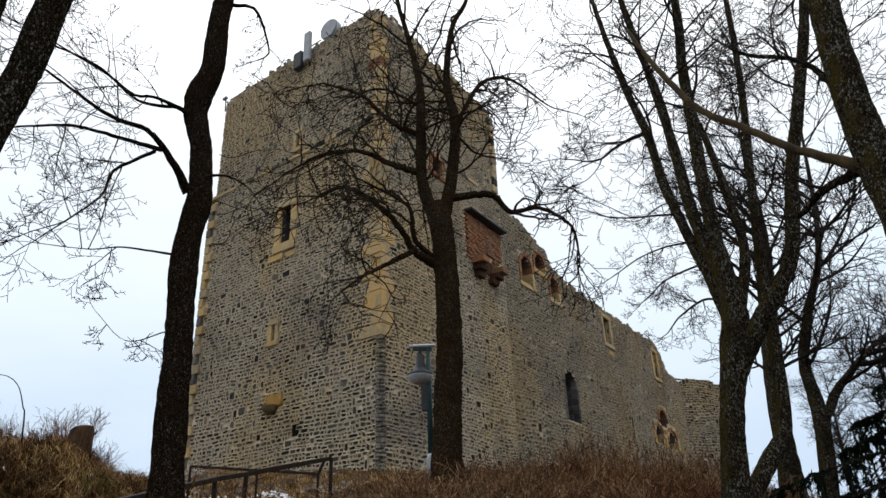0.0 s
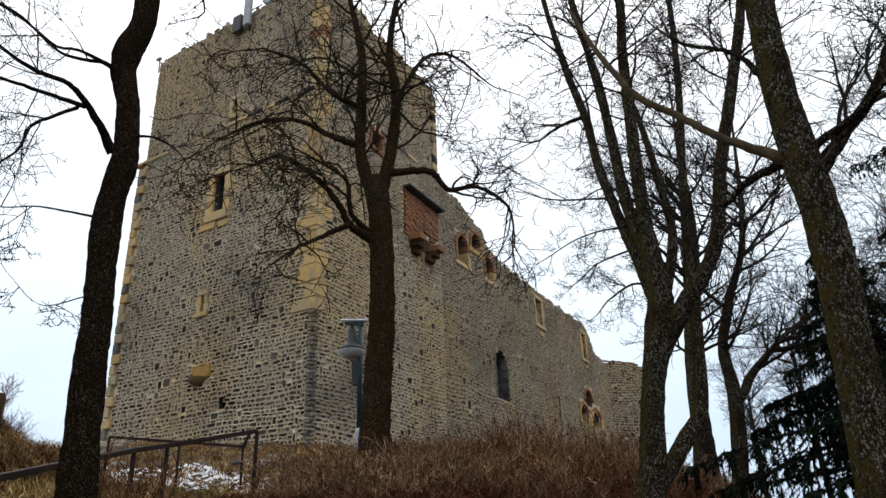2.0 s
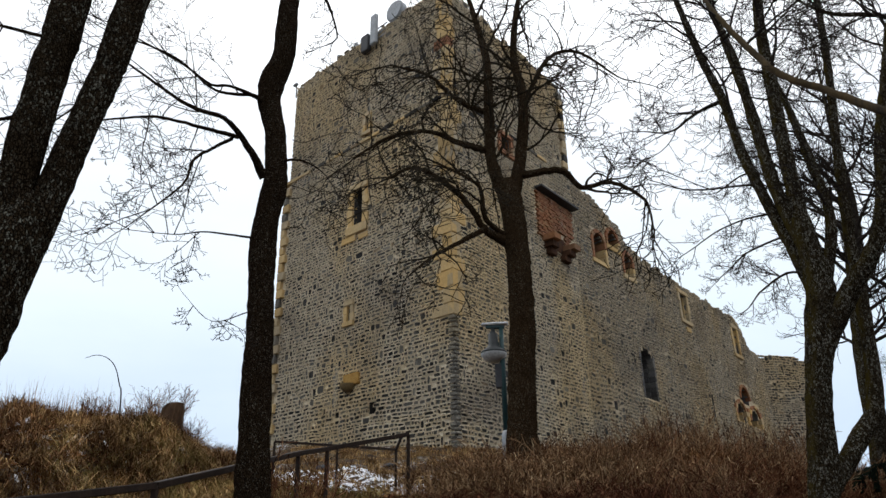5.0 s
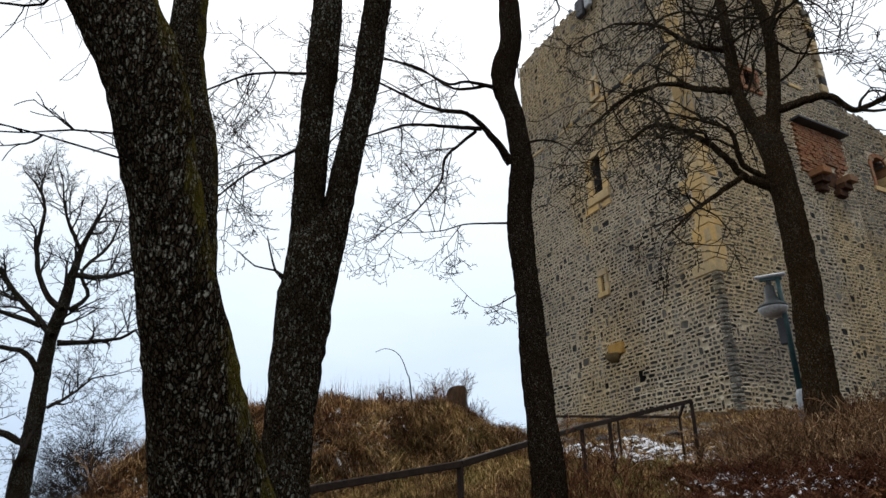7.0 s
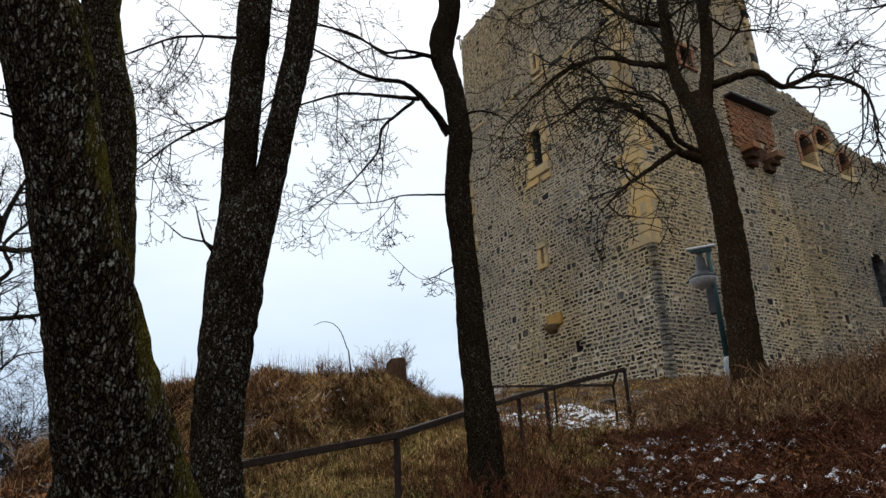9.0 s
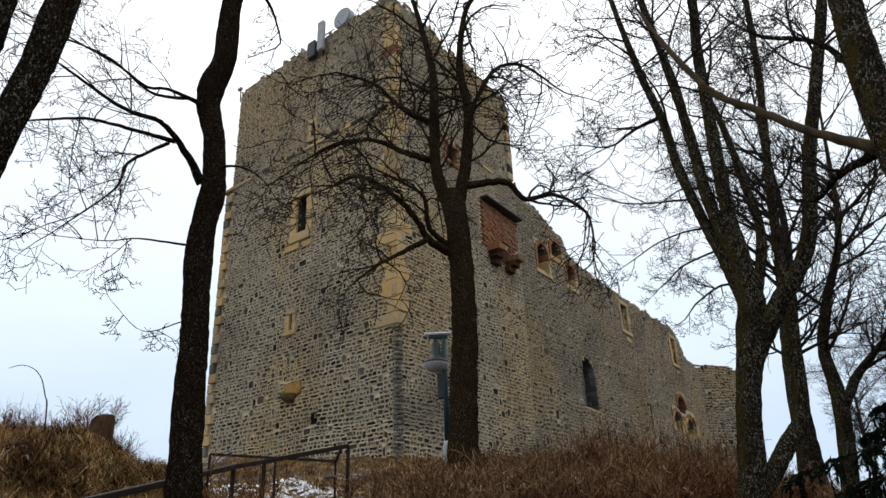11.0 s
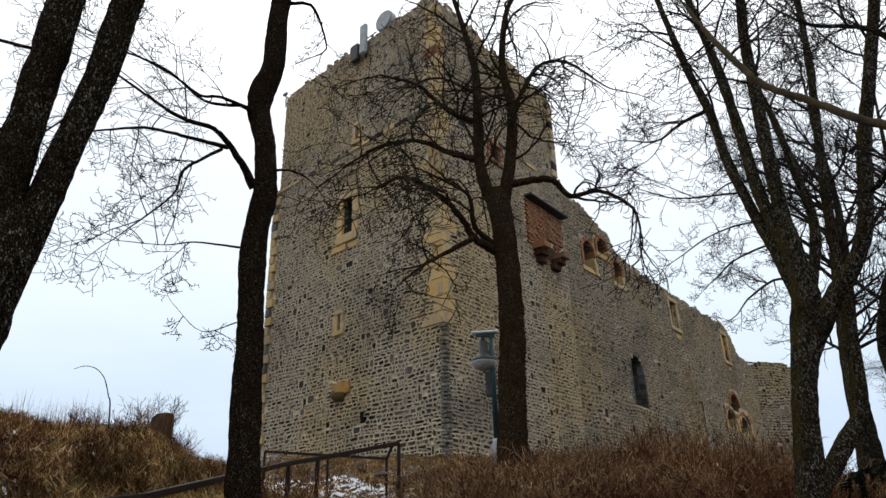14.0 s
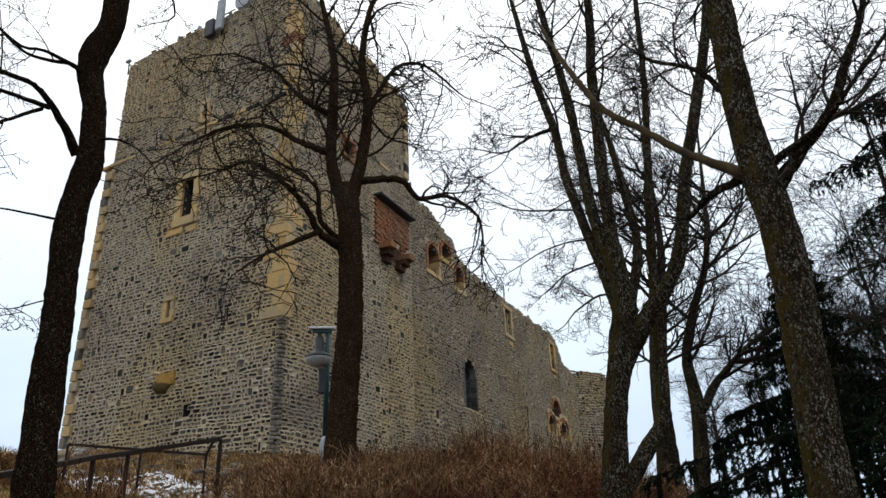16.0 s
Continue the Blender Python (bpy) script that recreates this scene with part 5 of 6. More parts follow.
tree("far bare tree with several leaning stems",
     [[(-25.02, 11.71, 2.04, 0.176), (-25.03, 11.97, 3.48, 0.153), (-24.99, 12.29, 4.44, 0.128), (-24.87, 12.66, 5.30, 0.101), (-25.04, 12.79, 6.50, 0.089), (-25.05, 13.06, 7.89, 0.076), (-24.97, 13.41, 9.04, 0.046), (-24.86, 13.78, 10.06, 0.024)],
      [(-24.79, 11.91, 3.60, 0.083), (-25.16, 11.64, 4.70, 0.070), (-25.27, 11.61, 5.83, 0.064), (-25.05, 11.87, 7.28, 0.058), (-24.94, 12.04, 8.79, 0.052), (-24.87, 12.16, 10.37, 0.038), (-24.72, 12.36, 10.86, 0.023)],
      [(-24.54, 12.12, 4.53, 0.063), (-24.58, 12.08, 5.79, 0.057), (-24.53, 12.11, 7.52, 0.044), (-24.56, 12.08, 8.72, 0.022)]],
     [[(-25.13, 11.61, 5.25, 0.042), (-25.74, 11.32, 5.86, 0.029), (-26.18, 11.18, 6.34, 0.022)],
      [(-24.24, 12.39, 6.20, 0.050), (-23.64, 12.87, 6.59, 0.036), (-22.88, 13.49, 7.13, 0.022)],
      [(-25.00, 11.72, 6.96, 0.036), (-25.21, 11.16, 7.65, 0.022)]],
     [(0, 12, 1.5, 0.4, 1), (1, 12, 1.4, 0.3, 1), (2, 8, 1.2, 0.3, 1), (3, 6, 1.0, 0.2, 1), (4, 7, 1.1, 0.2, 1), (5, 5, 1.0, 0.2, 1)], OAKY, 154, BARK, BARK, FAR_TWIG, sides=10)
tree("tall far bare tree with a rounded crown",
     [[(-30.97, 8.90, 2.26, 0.291), (-31.32, 8.89, 6.35, 0.262), (-31.54, 8.99, 8.94, 0.208), (-31.52, 9.31, 10.67, 0.148), (-31.73, 9.42, 12.51, 0.101), (-32.00, 9.47, 13.88, 0.052), (-32.26, 9.55, 15.13, 0.026)]],
     [[(-30.98, 8.89, 9.30, 0.111), (-30.57, 9.31, 10.45, 0.080), (-30.12, 9.78, 11.30, 0.057), (-29.74, 10.18, 11.81, 0.025)],
      [(-30.76, 9.08, 10.45, 0.064), (-31.01, 8.82, 11.82, 0.049), (-31.36, 8.47, 12.87, 0.033), (-31.55, 8.27, 14.13, 0.025)],
      [(-31.09, 8.79, 8.34, 0.094), (-30.35, 9.10, 9.38, 0.063), (-29.57, 9.45, 10.09, 0.047), (-28.63, 9.93, 10.46, 0.031), (-27.95, 10.18, 11.01, 0.023)],
      [(-30.72, 9.11, 12.16, 0.049), (-30.16, 9.41, 12.96, 0.033), (-29.73, 9.60, 13.77, 0.025)],
      [(-31.05, 8.82, 8.50, 0.110), (-32.04, 8.31, 10.58, 0.081), (-32.87, 7.92, 12.80, 0.050), (-33.25, 7.93, 14.38, 0.026)],
      [(-31.02, 8.85, 6.01, 0.107), (-30.25, 9.39, 6.26, 0.076), (-29.50, 9.91, 6.67, 0.046), (-28.86, 10.33, 7.08, 0.023)]],
     [(0, 14, 2.0, 0.4, 1)] + [(k, 10, 1.7, 0.2, 1) for k in range(1, 7)], OAKY, 161, BARK, BARK, FAR_TWIG, sides=10)
tree("bare tree with low fanning twigs beside the wall's far end",
     [[(9.87, 21.63, 6.34, 0.201), (10.24, 21.83, 8.01, 0.197), (10.63, 22.03, 9.82, 0.169), (10.97, 22.22, 11.50, 0.125), (11.15, 22.41, 13.01, 0.090), (11.25, 22.59, 14.30, 0.053), (11.50, 22.78, 15.66, 0.027)]],
     [[(10.31, 21.66, 9.56, 0.071), (9.29, 21.38, 10.67, 0.054), (8.03, 21.09, 11.28, 0.036), (6.47, 20.78, 10.83, 0.024), (5.24, 20.49, 10.01, 0.017)],
      [(10.49, 21.67, 10.59, 0.072), (9.24, 21.72, 12.20, 0.050), (7.97, 21.78, 13.17, 0.032), (6.75, 21.83, 12.57, 0.019)],
      [(10.72, 21.68, 11.80, 0.062), (9.86, 21.57, 13.07, 0.044), (8.95, 21.45, 13.64, 0.025), (7.90, 21.32, 13.50, 0.019)],
      [(10.01, 21.64, 8.08, 0.058), (8.65, 21.59, 9.50, 0.041), (7.51, 21.55, 9.05, 0.029), (6.94, 21.54, 8.46, 0.017)],
      [(10.22, 21.65, 9.19, 0.059), (8.95, 21.73, 10.72, 0.043), (7.48, 21.80, 10.44, 0.030), (6.55, 21.90, 9.75, 0.018)],
      [(10.65, 21.68, 11.26, 0.061), (10.01, 21.69, 12.41, 0.044), (8.81, 21.66, 13.19, 0.032), (8.14, 21.67, 14.28, 0.019)],
      [(10.52, 21.67, 9.94, 0.060), (11.72, 21.82, 11.26, 0.049), (12.78, 21.96, 12.37, 0.031), (13.68, 22.09, 13.68, 0.019)]],
     [(0, 10, 1.5, 0.4, 1)] + [(k, 13, 1.1, 0.15, 1) for k in range(1, 8)], OAKY, 170, BARK, BARK, FAR_TWIG, sides=10)


def thicket_tree(label, tall, girth, seed):
    """A slender bare tree, for the thicket; it is made at the origin's ground."""
    z0 = hz(0.0, 60.0)
    lean = Vector((random.Random(seed).uniform(-0.6, 0.6), random.Random(seed + 1).uniform(-0.6, 0.6), 0))
    line = [(lean.x * f, 60 + lean.y * f, z0 + tall * f, girth * (1 - 0.9 * f)) for f in (0.0, 0.3, 0.6, 1.0)]
    return tree(label, [line], [], [(0, 30, tall * 0.24, 0.3, 1)], FARSTYLE, seed, BARK, BARK, FAR_TWIG, sides=8)


# copies of far trees behind the slope on both sides
far_trees = [thicket_tree("slender bare winter tree in the thicket down the slope", 9.5 + k, 0.17, 180 + k * 9) for k in range(3)]
rf = random.Random(77)
for k in range(12):
    d, a = (rf.uniform(34, 50), rf.uniform(19, 46)) if k < 6 else (rf.uniform(30, 44), -rf.uniform(50, 80))
    x, y = d * math.sin(radians(a)), d * math.cos(radians(a))
    t = copy_thing(far_trees[k % 3], Matrix.Translation((x, y, hz(x, y) - 0.1)) @ Matrix.Rotation(rf.uniform(0, 6.28), 4, "Z") @ Matrix.Scale(rf.uniform(0.8, 1.1), 4))
    tagged(t, "bare winter tree in the thicket down the slope", "tree", "thicket trees")

for k, (x, y, big) in enumerate(((15.0, 17.5, 1.0), (17.5, 15.5, 0.95), (13.4, 14.6, 1.05))):
    t = copy_thing(far_trees[k % 3], Matrix.Translation((x, y, hz(x, y) - 0.1)) @ Matrix.Rotation(1.7 * k, 4, "Z") @ Matrix.Scale(big, 4))
    tagged(t, "bare winter tree in the thicket down the slope", "tree", "thicket trees")
for k, t in enumerate(far_trees):
    x, y = ((-30.0, 22.0), (-36.0, 19.0), (26.0, 34.0))[k]
    t.location = (x, y, hz(x, y))
    tagged(t, "", "", "thicket trees")
for k, (x, y) in enumerate(((-24.2, 15.8), (-25.5, 14.6), (-26.8, 13.6), (-24.6, 17.4), (-29.5, 11.0), (-27.5, 15.5), (-23.2, 17.0), (-31.0, 13.5), (-28.5, 9.0), (-25.8, 11.2))):
    t = copy_thing(far_trees[k % 3], Matrix.Translation((x, y, hz(x, y))) @ Matrix.Rotation(1.3 * k, 4, "Z") @ Matrix.Scale(0.6 + 0.05 * (k % 4), 4))
    tagged(t, "low bare tree in the thicket beyond the mound", "tree", "thicket trees")

# ---- handrail ----
RUST = plain_material("brown_painted_steel", (0.014, 0.009, 0.007), (0.036, 0.022, 0.015), 9.0, 0.75, 0.15, 0.25)
rail = thing("handrail", "brown square-tube steel handrail climbing the slope", "handrail", (-3.2, 6.1, hz(-3.2, 6.1)))
RAIL_TOP = [(-3.70, 0.6, 1.15), (-3.74, 2.88, 1.68), (-3.80, 4.71, 1.96), (-3.21, 6.13, 2.21), (-3.04, 9.54, 2.92), (-2.86, 10.32, 3.08), (-1.85, 11.35, 3.41)]
for a, b in zip(RAIL_TOP[:-1], RAIL_TOP[1:]):
    bars(a, b, 0.032, RUST, "top_rail", rail)
for k in (1, 3, 4, 5, 6):
    x, y, z = RAIL_TOP[k]
    bars((x, y, hz(x, y) - 0.25), (x, y, z), 0.026, RUST, "post", rail)
fit_all(rail)
rail_b = thing("landing_rail", "thin brown tube rail round the upper landing", "handrail", (-2.18, 12.1, hz(-2.18, 12.1)))
for a, b in (((-4.34, 12.27, 3.52), (-2.18, 12.1, 3.29)), ((-2.18, 12.1, 3.29), (-2.0, 11.6, 3.42))):
    bars(a, b, 0.02, RUST, "top_rail", rail_b)
for x, y, z in ((-4.34, 12.27, 3.52), (-3.2, 12.18, 3.40), (-2.18, 12.1, 3.29)):
    bars((x, y, hz(x, y) - 0.2), (x, y, z), 0.018, RUST, "post", rail_b)
fit_all(rail_b)

# ---- street lamp ----
TEAL = plain_material("teal_paint", (0.006, 0.03, 0.034), (0.018, 0.075, 0.078), 7.0, 0.5, 0.4, 0.15)
LAMPGREY = plain_material("dull_lamp_metal", (0.012, 0.015, 0.016), (0.035, 0.042, 0.044), 5.0, 0.55, 0.4, 0.1)
GLOBE = plain_material("frosted_glass", (0.36, 0.37, 0.37), (0.5, 0.5, 0.5), 3.0, 0.3, 0.5, 0)
SNOW = plain_material("snow", (0.78, 0.80, 0.84), (0.86, 0.87, 0.9), 6.0, 0.8, 0.3, 0.3)


def turned(profile, m, segments=24):
    """A body of revolution from (radius, height) steps."""
    bm = bmesh.new()
    rings = []
    for r, z in profile:
        rings.append([bm.verts.new(m @ Vector((r * math.cos(2 * math.pi * k / segments), r * math.sin(2 * math.pi * k / segments), z))) for k in range(segments)])
    for a, b in zip(rings[:-1], rings[1:]):
        for k in range(segments):
            bm.faces.new((a[k], a[(k + 1) % segments], b[(k + 1) % segments], b[k]))
    bm.faces.new(rings[0][::-1])
    bm.faces.new(rings[-1])
    return bm


LX, LY = -0.39, 14.18
lz = hz(LX, LY)
lamp = thing("street_lamp", "teal street lamp with bell-shaped hanging lantern", "street lamp", (LX, LY, lz))
lm = Matrix.Translation((LX, LY, 0))
own(part("base", turned([(0.09, lz - 0.3), (0.09, lz + 0.9), (0.06, lz + 0.98)], lm), PLASTIC, lamp, "grey pole base", True), lamp)
own(part("pole", turned([(0.055, lz + 0.9), (0.05, 5.3), (0.045, 5.95)], lm), TEAL, lamp, "", True), lamp)
own(bars((LX + 0.08, LY, 5.96), (LX - 0.31, LY, 5.98), 0.035, TEAL, "arm", lamp), lamp)
own(bars((LX - 0.02, LY, 5.35), (LX - 0.15, LY, 5.93), 0.02, TEAL, "brace", lamp), lamp)
hood = Matrix.Translation((LX - 0.17, LY, 0))
own(part("hood", turned([(0.27, 5.41), (0.26, 5.45), (0.15, 5.52), (0.10, 5.60), (0.095, 5.82), (0.05, 5.86), (0.03, 5.95)], hood), LAMPGREY, lamp, "", True), lamp)
own(part("shade", turned([(0.10, 5.24), (0.20, 5.29), (0.26, 5.37), (0.262, 5.42)], hood), GLOBE, lamp, "milky white lamp glass", True), lamp)
bm = bmesh.new()
box(bm, (0.55, 0.16, 0.05), Matrix.Translation((LX - 0.12, LY, 6.03)), 0.02)
own(part("snow_cap", bm, SNOW, lamp, "thin snow on the arm"), lamp)
bm = bmesh.new()
box(bm, (0.16, 0.12, 0.5), Matrix.Translation((LX - 0.08, LY + 0.02, 4.95)), 0.02)
own(part("fuse_box", bm, DARKBOX, lamp, "dark box on the pole"), lamp)

# ---- stump and stones ----
WOOD = plain_material("rotten_wood", (0.04, 0.022, 0.012), (0.12, 0.07, 0.038), 5.0, 0.9, 0.15, 0.8, 0, (1, 1, 0.3))
STUMP_AT = (-5.95, 11.47)
sz = hz(*STUMP_AT) + 0.0
bm = turned([(0.24, sz - 0.3), (0.23, sz + 0.1), (0.19, sz + 0.3), (0.185, sz + 0.66), (0.15, sz + 0.7)], Matrix.Translation((*STUMP_AT, 0)), 14)
for v in bm.verts:
    v.co += Vector((noise.noise(v.co * 6), noise.noise(v.co * 6 + Vector((9, 0, 0))), 0.5 * noise.noise(v.co * 5))) * 0.06 + Vector((0.16, 0, 0.1 * (v.co.x - STUMP_AT[0]))) * (v.co.z - sz)
stump = part("tree_stump", bm, WOOD, None)
tagged(stump, "short brown weathered wooden stump on the mound", "stump")
for k, (x, y, s) in enumerate(((-4.72, 5.95, 0.2), (-4.55, 6.2, 0.13), (-4.6, 16.2, 0.16), (-3.9, 16.6, 0.2), (-3.2, 17.0, 0.14), (-5.2, 14.0, 0.13))):
    bm = bmesh.new()
    bmesh.ops.create_icosphere(bm, subdivisions=3, radius=s, matrix=Matrix.Translation((x, y, hz(x, y) + s * 0.15)) @ Matrix.Diagonal((1.3, 1, 0.55, 1)))
    for v in bm.verts:
        v.co += Vector((noise.noise(v.co * 3.1), noise.noise(v.co * 2.7 + Vector((5, 0, 0))), noise.noise(v.co * 3.3 + Vector((0, 7, 0))))) * s * 0.45
    tagged(part("rock", bm, BASALT_AND_SHADE if k > 1 else SNOW, None), "rough basalt boulder in the grass" if k > 1 else "pale snow-dusted stone in the grass", "rock", "boulders")

cane = Wood(77)
cane.tube(*cane.curve([(-6.42, 10.90, 3.40, 0.0130), (-6.50, 10.90, 4.16, 0.0120), (-6.54, 10.90, 4.27, 0.0100), (-6.67, 10.90, 4.59, 0.0080), (-6.84, 10.90, 4.76, 0.0070), (-7.04, 10.90, 4.82, 0.0060), (-7.23, 10.90, 4.78, 0.0050)], 0.05), 5)
tagged(piece("bramble_cane", cane.v, cane.f, TWIG, None, "", True), "single thin brown bramble cane arching over the mound crest", "bramble")

# ---- brush: dense leafless shrubs ----
def blade_material(name, stops):
    m, n, l, b = shader(name, 0.9, 0.03)
    g = n.new("ShaderNodeNewGeometry")
    col = ramp(n, l, g.outputs["Random Per Island"], stops)
    tuft = noise_node(n, l, 1.7, 4.0, 0.65)
    col = mixed(n, l, step(n, l, tuft, 0.40, 0.58), mixed(n, l, 1.0, col, (0.36, 0.29, 0.26), "MULTIPLY"), mixed(n, l, 1.0, col, (1.3, 1.25, 1.15), "MULTIPLY"))
    l.new(col, b.inputs["Base Color"])
    return m


BRUSH_RED = blade_material("red_brown_brush", [(0.0, (0.025, 0.010, 0.006)), (0.5, (0.12, 0.052, 0.028)), (0.85, (0.22, 0.115, 0.062)), (1.0, (0.34, 0.23, 0.14))])
BRUSH_TAN = blade_material("tan_brush", [(0.0, (0.04, 0.02, 0.011)), (0.5, (0.20, 0.118, 0.064)), (0.85, (0.40, 0.28, 0.165)), (1.0, (0.48, 0.38, 0.25))])
BRUSH_DARK = blade_material("dark_red_brush", [(0.0, (0.025, 0.01, 0.007)), (0.5, (0.085, 0.034, 0.02)), (0.85, (0.15, 0.07, 0.04)), (1.0, (0.22, 0.13, 0.08))])
BRUSHSTYLE = dict(joints=(5, 4, 3), sway=0.09, bend=0.45, lift=(0.35, 0.35, 0.3), levels=2, kids=(6, 3), angle=(18, 50), shrink=(0.3, 0.6), thin=0.0034)


def shrub(seed, high, wide, stems, material, label):
    s = thing("shrub", label, "shrub")
    w = Wood(seed)
    for k in range(stems):
        a, r = w.r.uniform(0, 6.283), wide * math.sqrt(w.r.random())
        d = Vector((math.cos(a) * 0.35 * w.r.random() + w.r.gauss(0, 0.14), math.sin(a) * 0.35 * w.r.random() + w.r.gauss(0, 0.14), 1))
        w.grow(Vector((r * math.cos(a), r * math.sin(a), -0.08)), d, high * w.r.uniform(0.55, 1.1), 0.006, 0, BRUSHSTYLE)
    piece("brush_mass", w.v, w.f, material, s)
    tagged(s.children[0], "", "", "", "stuff")
    return s


rb = random.Random(5)
kinds = [shrub(300, 0.8, 0.5, 26, BRUSH_RED, "leafless red-brown shrub on the slope"), shrub(301, 0.8, 0.55, 26, BRUSH_TAN, "leafless tan shrub below the wall"),
         shrub(302, 0.9, 0.45, 22, BRUSH_RED, "tangled leafless red-brown shrub"), shrub(303, 0.7, 0.6, 24, BRUSH_TAN, "low leafless tan shrub"),
         shrub(304, 0.8, 0.7, 26, BRUSH_DARK, "low dark red-brown bramble on the slope")]
for k in kinds:
    tagged(k, "", "", "slope shrubs")
spots = []
for k in range(115):
    y = 10.6 + 9.0 * rb.random()
    x = rb.uniform(-1.3 + 0.04 * y, 1.0 + 0.40 * y)
    tall = 0.62 if y < 12.5 else (0.62 if y < 15 else 0.5)
    if 14 < y < 19 and 2.8 < x < 5.5:
        tall = 1.05
    if math.hypot(x - 3.2, y - 8.3) < 0.7 or math.hypot(x, y - 12.8) < 0.3:
        continue
    spots.append((x, y, tall * rb.uniform(0.7, 1.15), 0 if rb.random() < (0.6 if y < 12.5 else 0.2) else 1))
for k in range(85):
    spots.append((rb.uniform(-1.8, 5.0), rb.uniform(6.5, 11.2), rb.uniform(0.22, 0.42), 2))
for k in range(26):
    spots.append((rb.uniform(-1.5, 1.6), rb.uniform(11.2, 12.5), rb.uniform(0.5, 0.85), 1))
for x, y, tall, c in spots:
    src = kinds[4] if c == 2 else kinds[c + 2 * rb.randint(0, 1)]
    copy_thing(src, Matrix.Translation((x, y, hz(x, y))) @ Matrix.Rotation(rb.uniform(0, 6.28), 4, "Z") @ Matrix.Diagonal((1.1, 1.1, tall * (1.35 if c < 2 else 1.15), 1)))
for k, (x, y) in enumerate(((2.0, 11.0), (1.2, 12.2), (-2.3, 7.4), (2.6, 11.6), (1.6, 7.6))):
    src = kinds[k]
    src.location = (x, y, hz(x, y))
for x, y, sc in ( (-9.6, 8.8, 0.9), (-9.9, 9.4, 0.9), (-10.4, 8.2, 0.8), (-6.7, 11.9, 0.75), (-6.3, 12.1, 0.8), (-5.85, 11.85, 0.6), (-7.3, 11.6, 0.5)):
    copy_thing(kinds[rb.randint(0, 3)], Matrix.Translation((x, y, hz(x, y))) @ Matrix.Rotation(rb.uniform(0, 6.28), 4, "Z") @ Matrix.Scale(sc, 4))

for x, y in ((-2.75, 6.4), (-2.2, 6.9), (-2.95, 7.1), (-2.4, 6.3), (-1.9, 7.2)):
    copy_thing(kinds[4], Matrix.Translation((x, y, hz(x, y))) @ Matrix.Rotation(rb.uniform(0, 6.28), 4, "Z") @ Matrix.Scale(0.55, 4))

# ---- grass and litter ----
def blades(name, label, area, count, length, lay, material, seed, width=0.006, tuft=0.08, per=9):
    """Dead grass in tufts, each blade a bent strip."""
    rng = np.random.RandomState(seed)
    tufts = max(1, count // per)
    tx, ty = area(rng, tufts)
    which = rng.randint(0, tufts, count)
    x, y = tx[which] + rng.normal(0, tuft, count), ty[which] + rng.normal(0, tuft, count)
    z = height(x, y) - 0.02
    ang = rng.uniform(0, 2 * np.pi, count)
    ln = length * rng.uniform(0.5, 1.25, count)
    ex = 0.06
    gx, gy = (height(x + ex, y) - height(x - ex, y)) / (2 * ex), (height(x, y + ex) - height(x, y - ex)) / (2 * ex)
    dx, dy = np.cos(ang) - gx * 0.9, np.sin(ang) - gy * 0.9
    nn = np.hypot(dx, dy) + 1e-6
    dx, dy = dx / nn, dy / nn
    lay_ = lay * rng.uniform(0.4, 1.4, count)
    wx, wy = -dy * width, dx * width
    base = np.stack([x, y, z], 1)
    side = np.stack([wx, wy, np.zeros(count)], 1)
    mid = base + np.stack([dx * ln * 0.28 * lay_, dy * ln * 0.28 * lay_, ln * 0.55 * (1.05 - 0.35 * lay_)], 1)
    tip = base + np.stack([dx * ln * 0.85 * lay_, dy * ln * 0.85 * lay_, ln * (1.0 - 0.78 * lay_)], 1)
    v = np.stack([base - side, base + side, mid - side * 0.8, mid + side * 0.8, tip], 1).reshape(-1, 3)
    f = []
    for k in range(count):
        o = 5 * k
        f += [(o, o + 1, o + 3, o + 2), (o + 2, o + 3, o + 4)]
    return tagged(piece(name, v.tolist(), f, material), label, "grass", "", "stuff")


DRY = blade_material("dry_grass_blade", [(0.0, (0.06, 0.034, 0.014)), (0.4, (0.25, 0.152, 0.062)), (0.8, (0.52, 0.37, 0.19)), (1.0, (0.12, 0.085, 0.035))])
RUSTY = blade_material("rusty_grass_blade", [(0.0, (0.07, 0.032, 0.017)), (0.5, (0.21, 0.11, 0.055)), (1.0, (0.40, 0.25, 0.12))])
DARKRUST = blade_material("dark_rusty_blade", [(0.0, (0.02, 0.009, 0.005)), (0.5, (0.105, 0.053, 0.027)), (0.9, (0.25, 0.145, 0.07)), (1.0, (0.42, 0.36, 0.28))])
GREENISH = blade_material("mossy_grass_blade", [(0.0, (0.05, 0.044, 0.014)), (0.5, (0.175, 0.143, 0.05)), (1.0, (0.35, 0.28, 0.125))])


def on_mound(rng, n):
    a, r = rng.uniform(0, 2 * np.pi, n), np.sqrt(rng.uniform(0, 1, n))
    u, v = 4.6 * r * np.cos(a), 3.2 * r * np.sin(a)
    return -8.2 + 0.83 * u - 0.55 * v, 10.3 + 0.55 * u + 0.83 * v


def upper_mound(rng, n):
    u, v = rng.uniform(-2.6, 4.2, n), rng.normal(0.1, 1.1, n)
    return -8.2 + 0.83 * u - 0.55 * v, 10.3 + 0.55 * u + 0.83 * v


def mound_crest(rng, n):
    u, v = rng.uniform(-2.8, 2.9, n), rng.uniform(-0.2, 1.6, n)
    return -8.2 + 0.83 * u - 0.55 * v, 10.3 + 0.55 * u + 0.83 * v


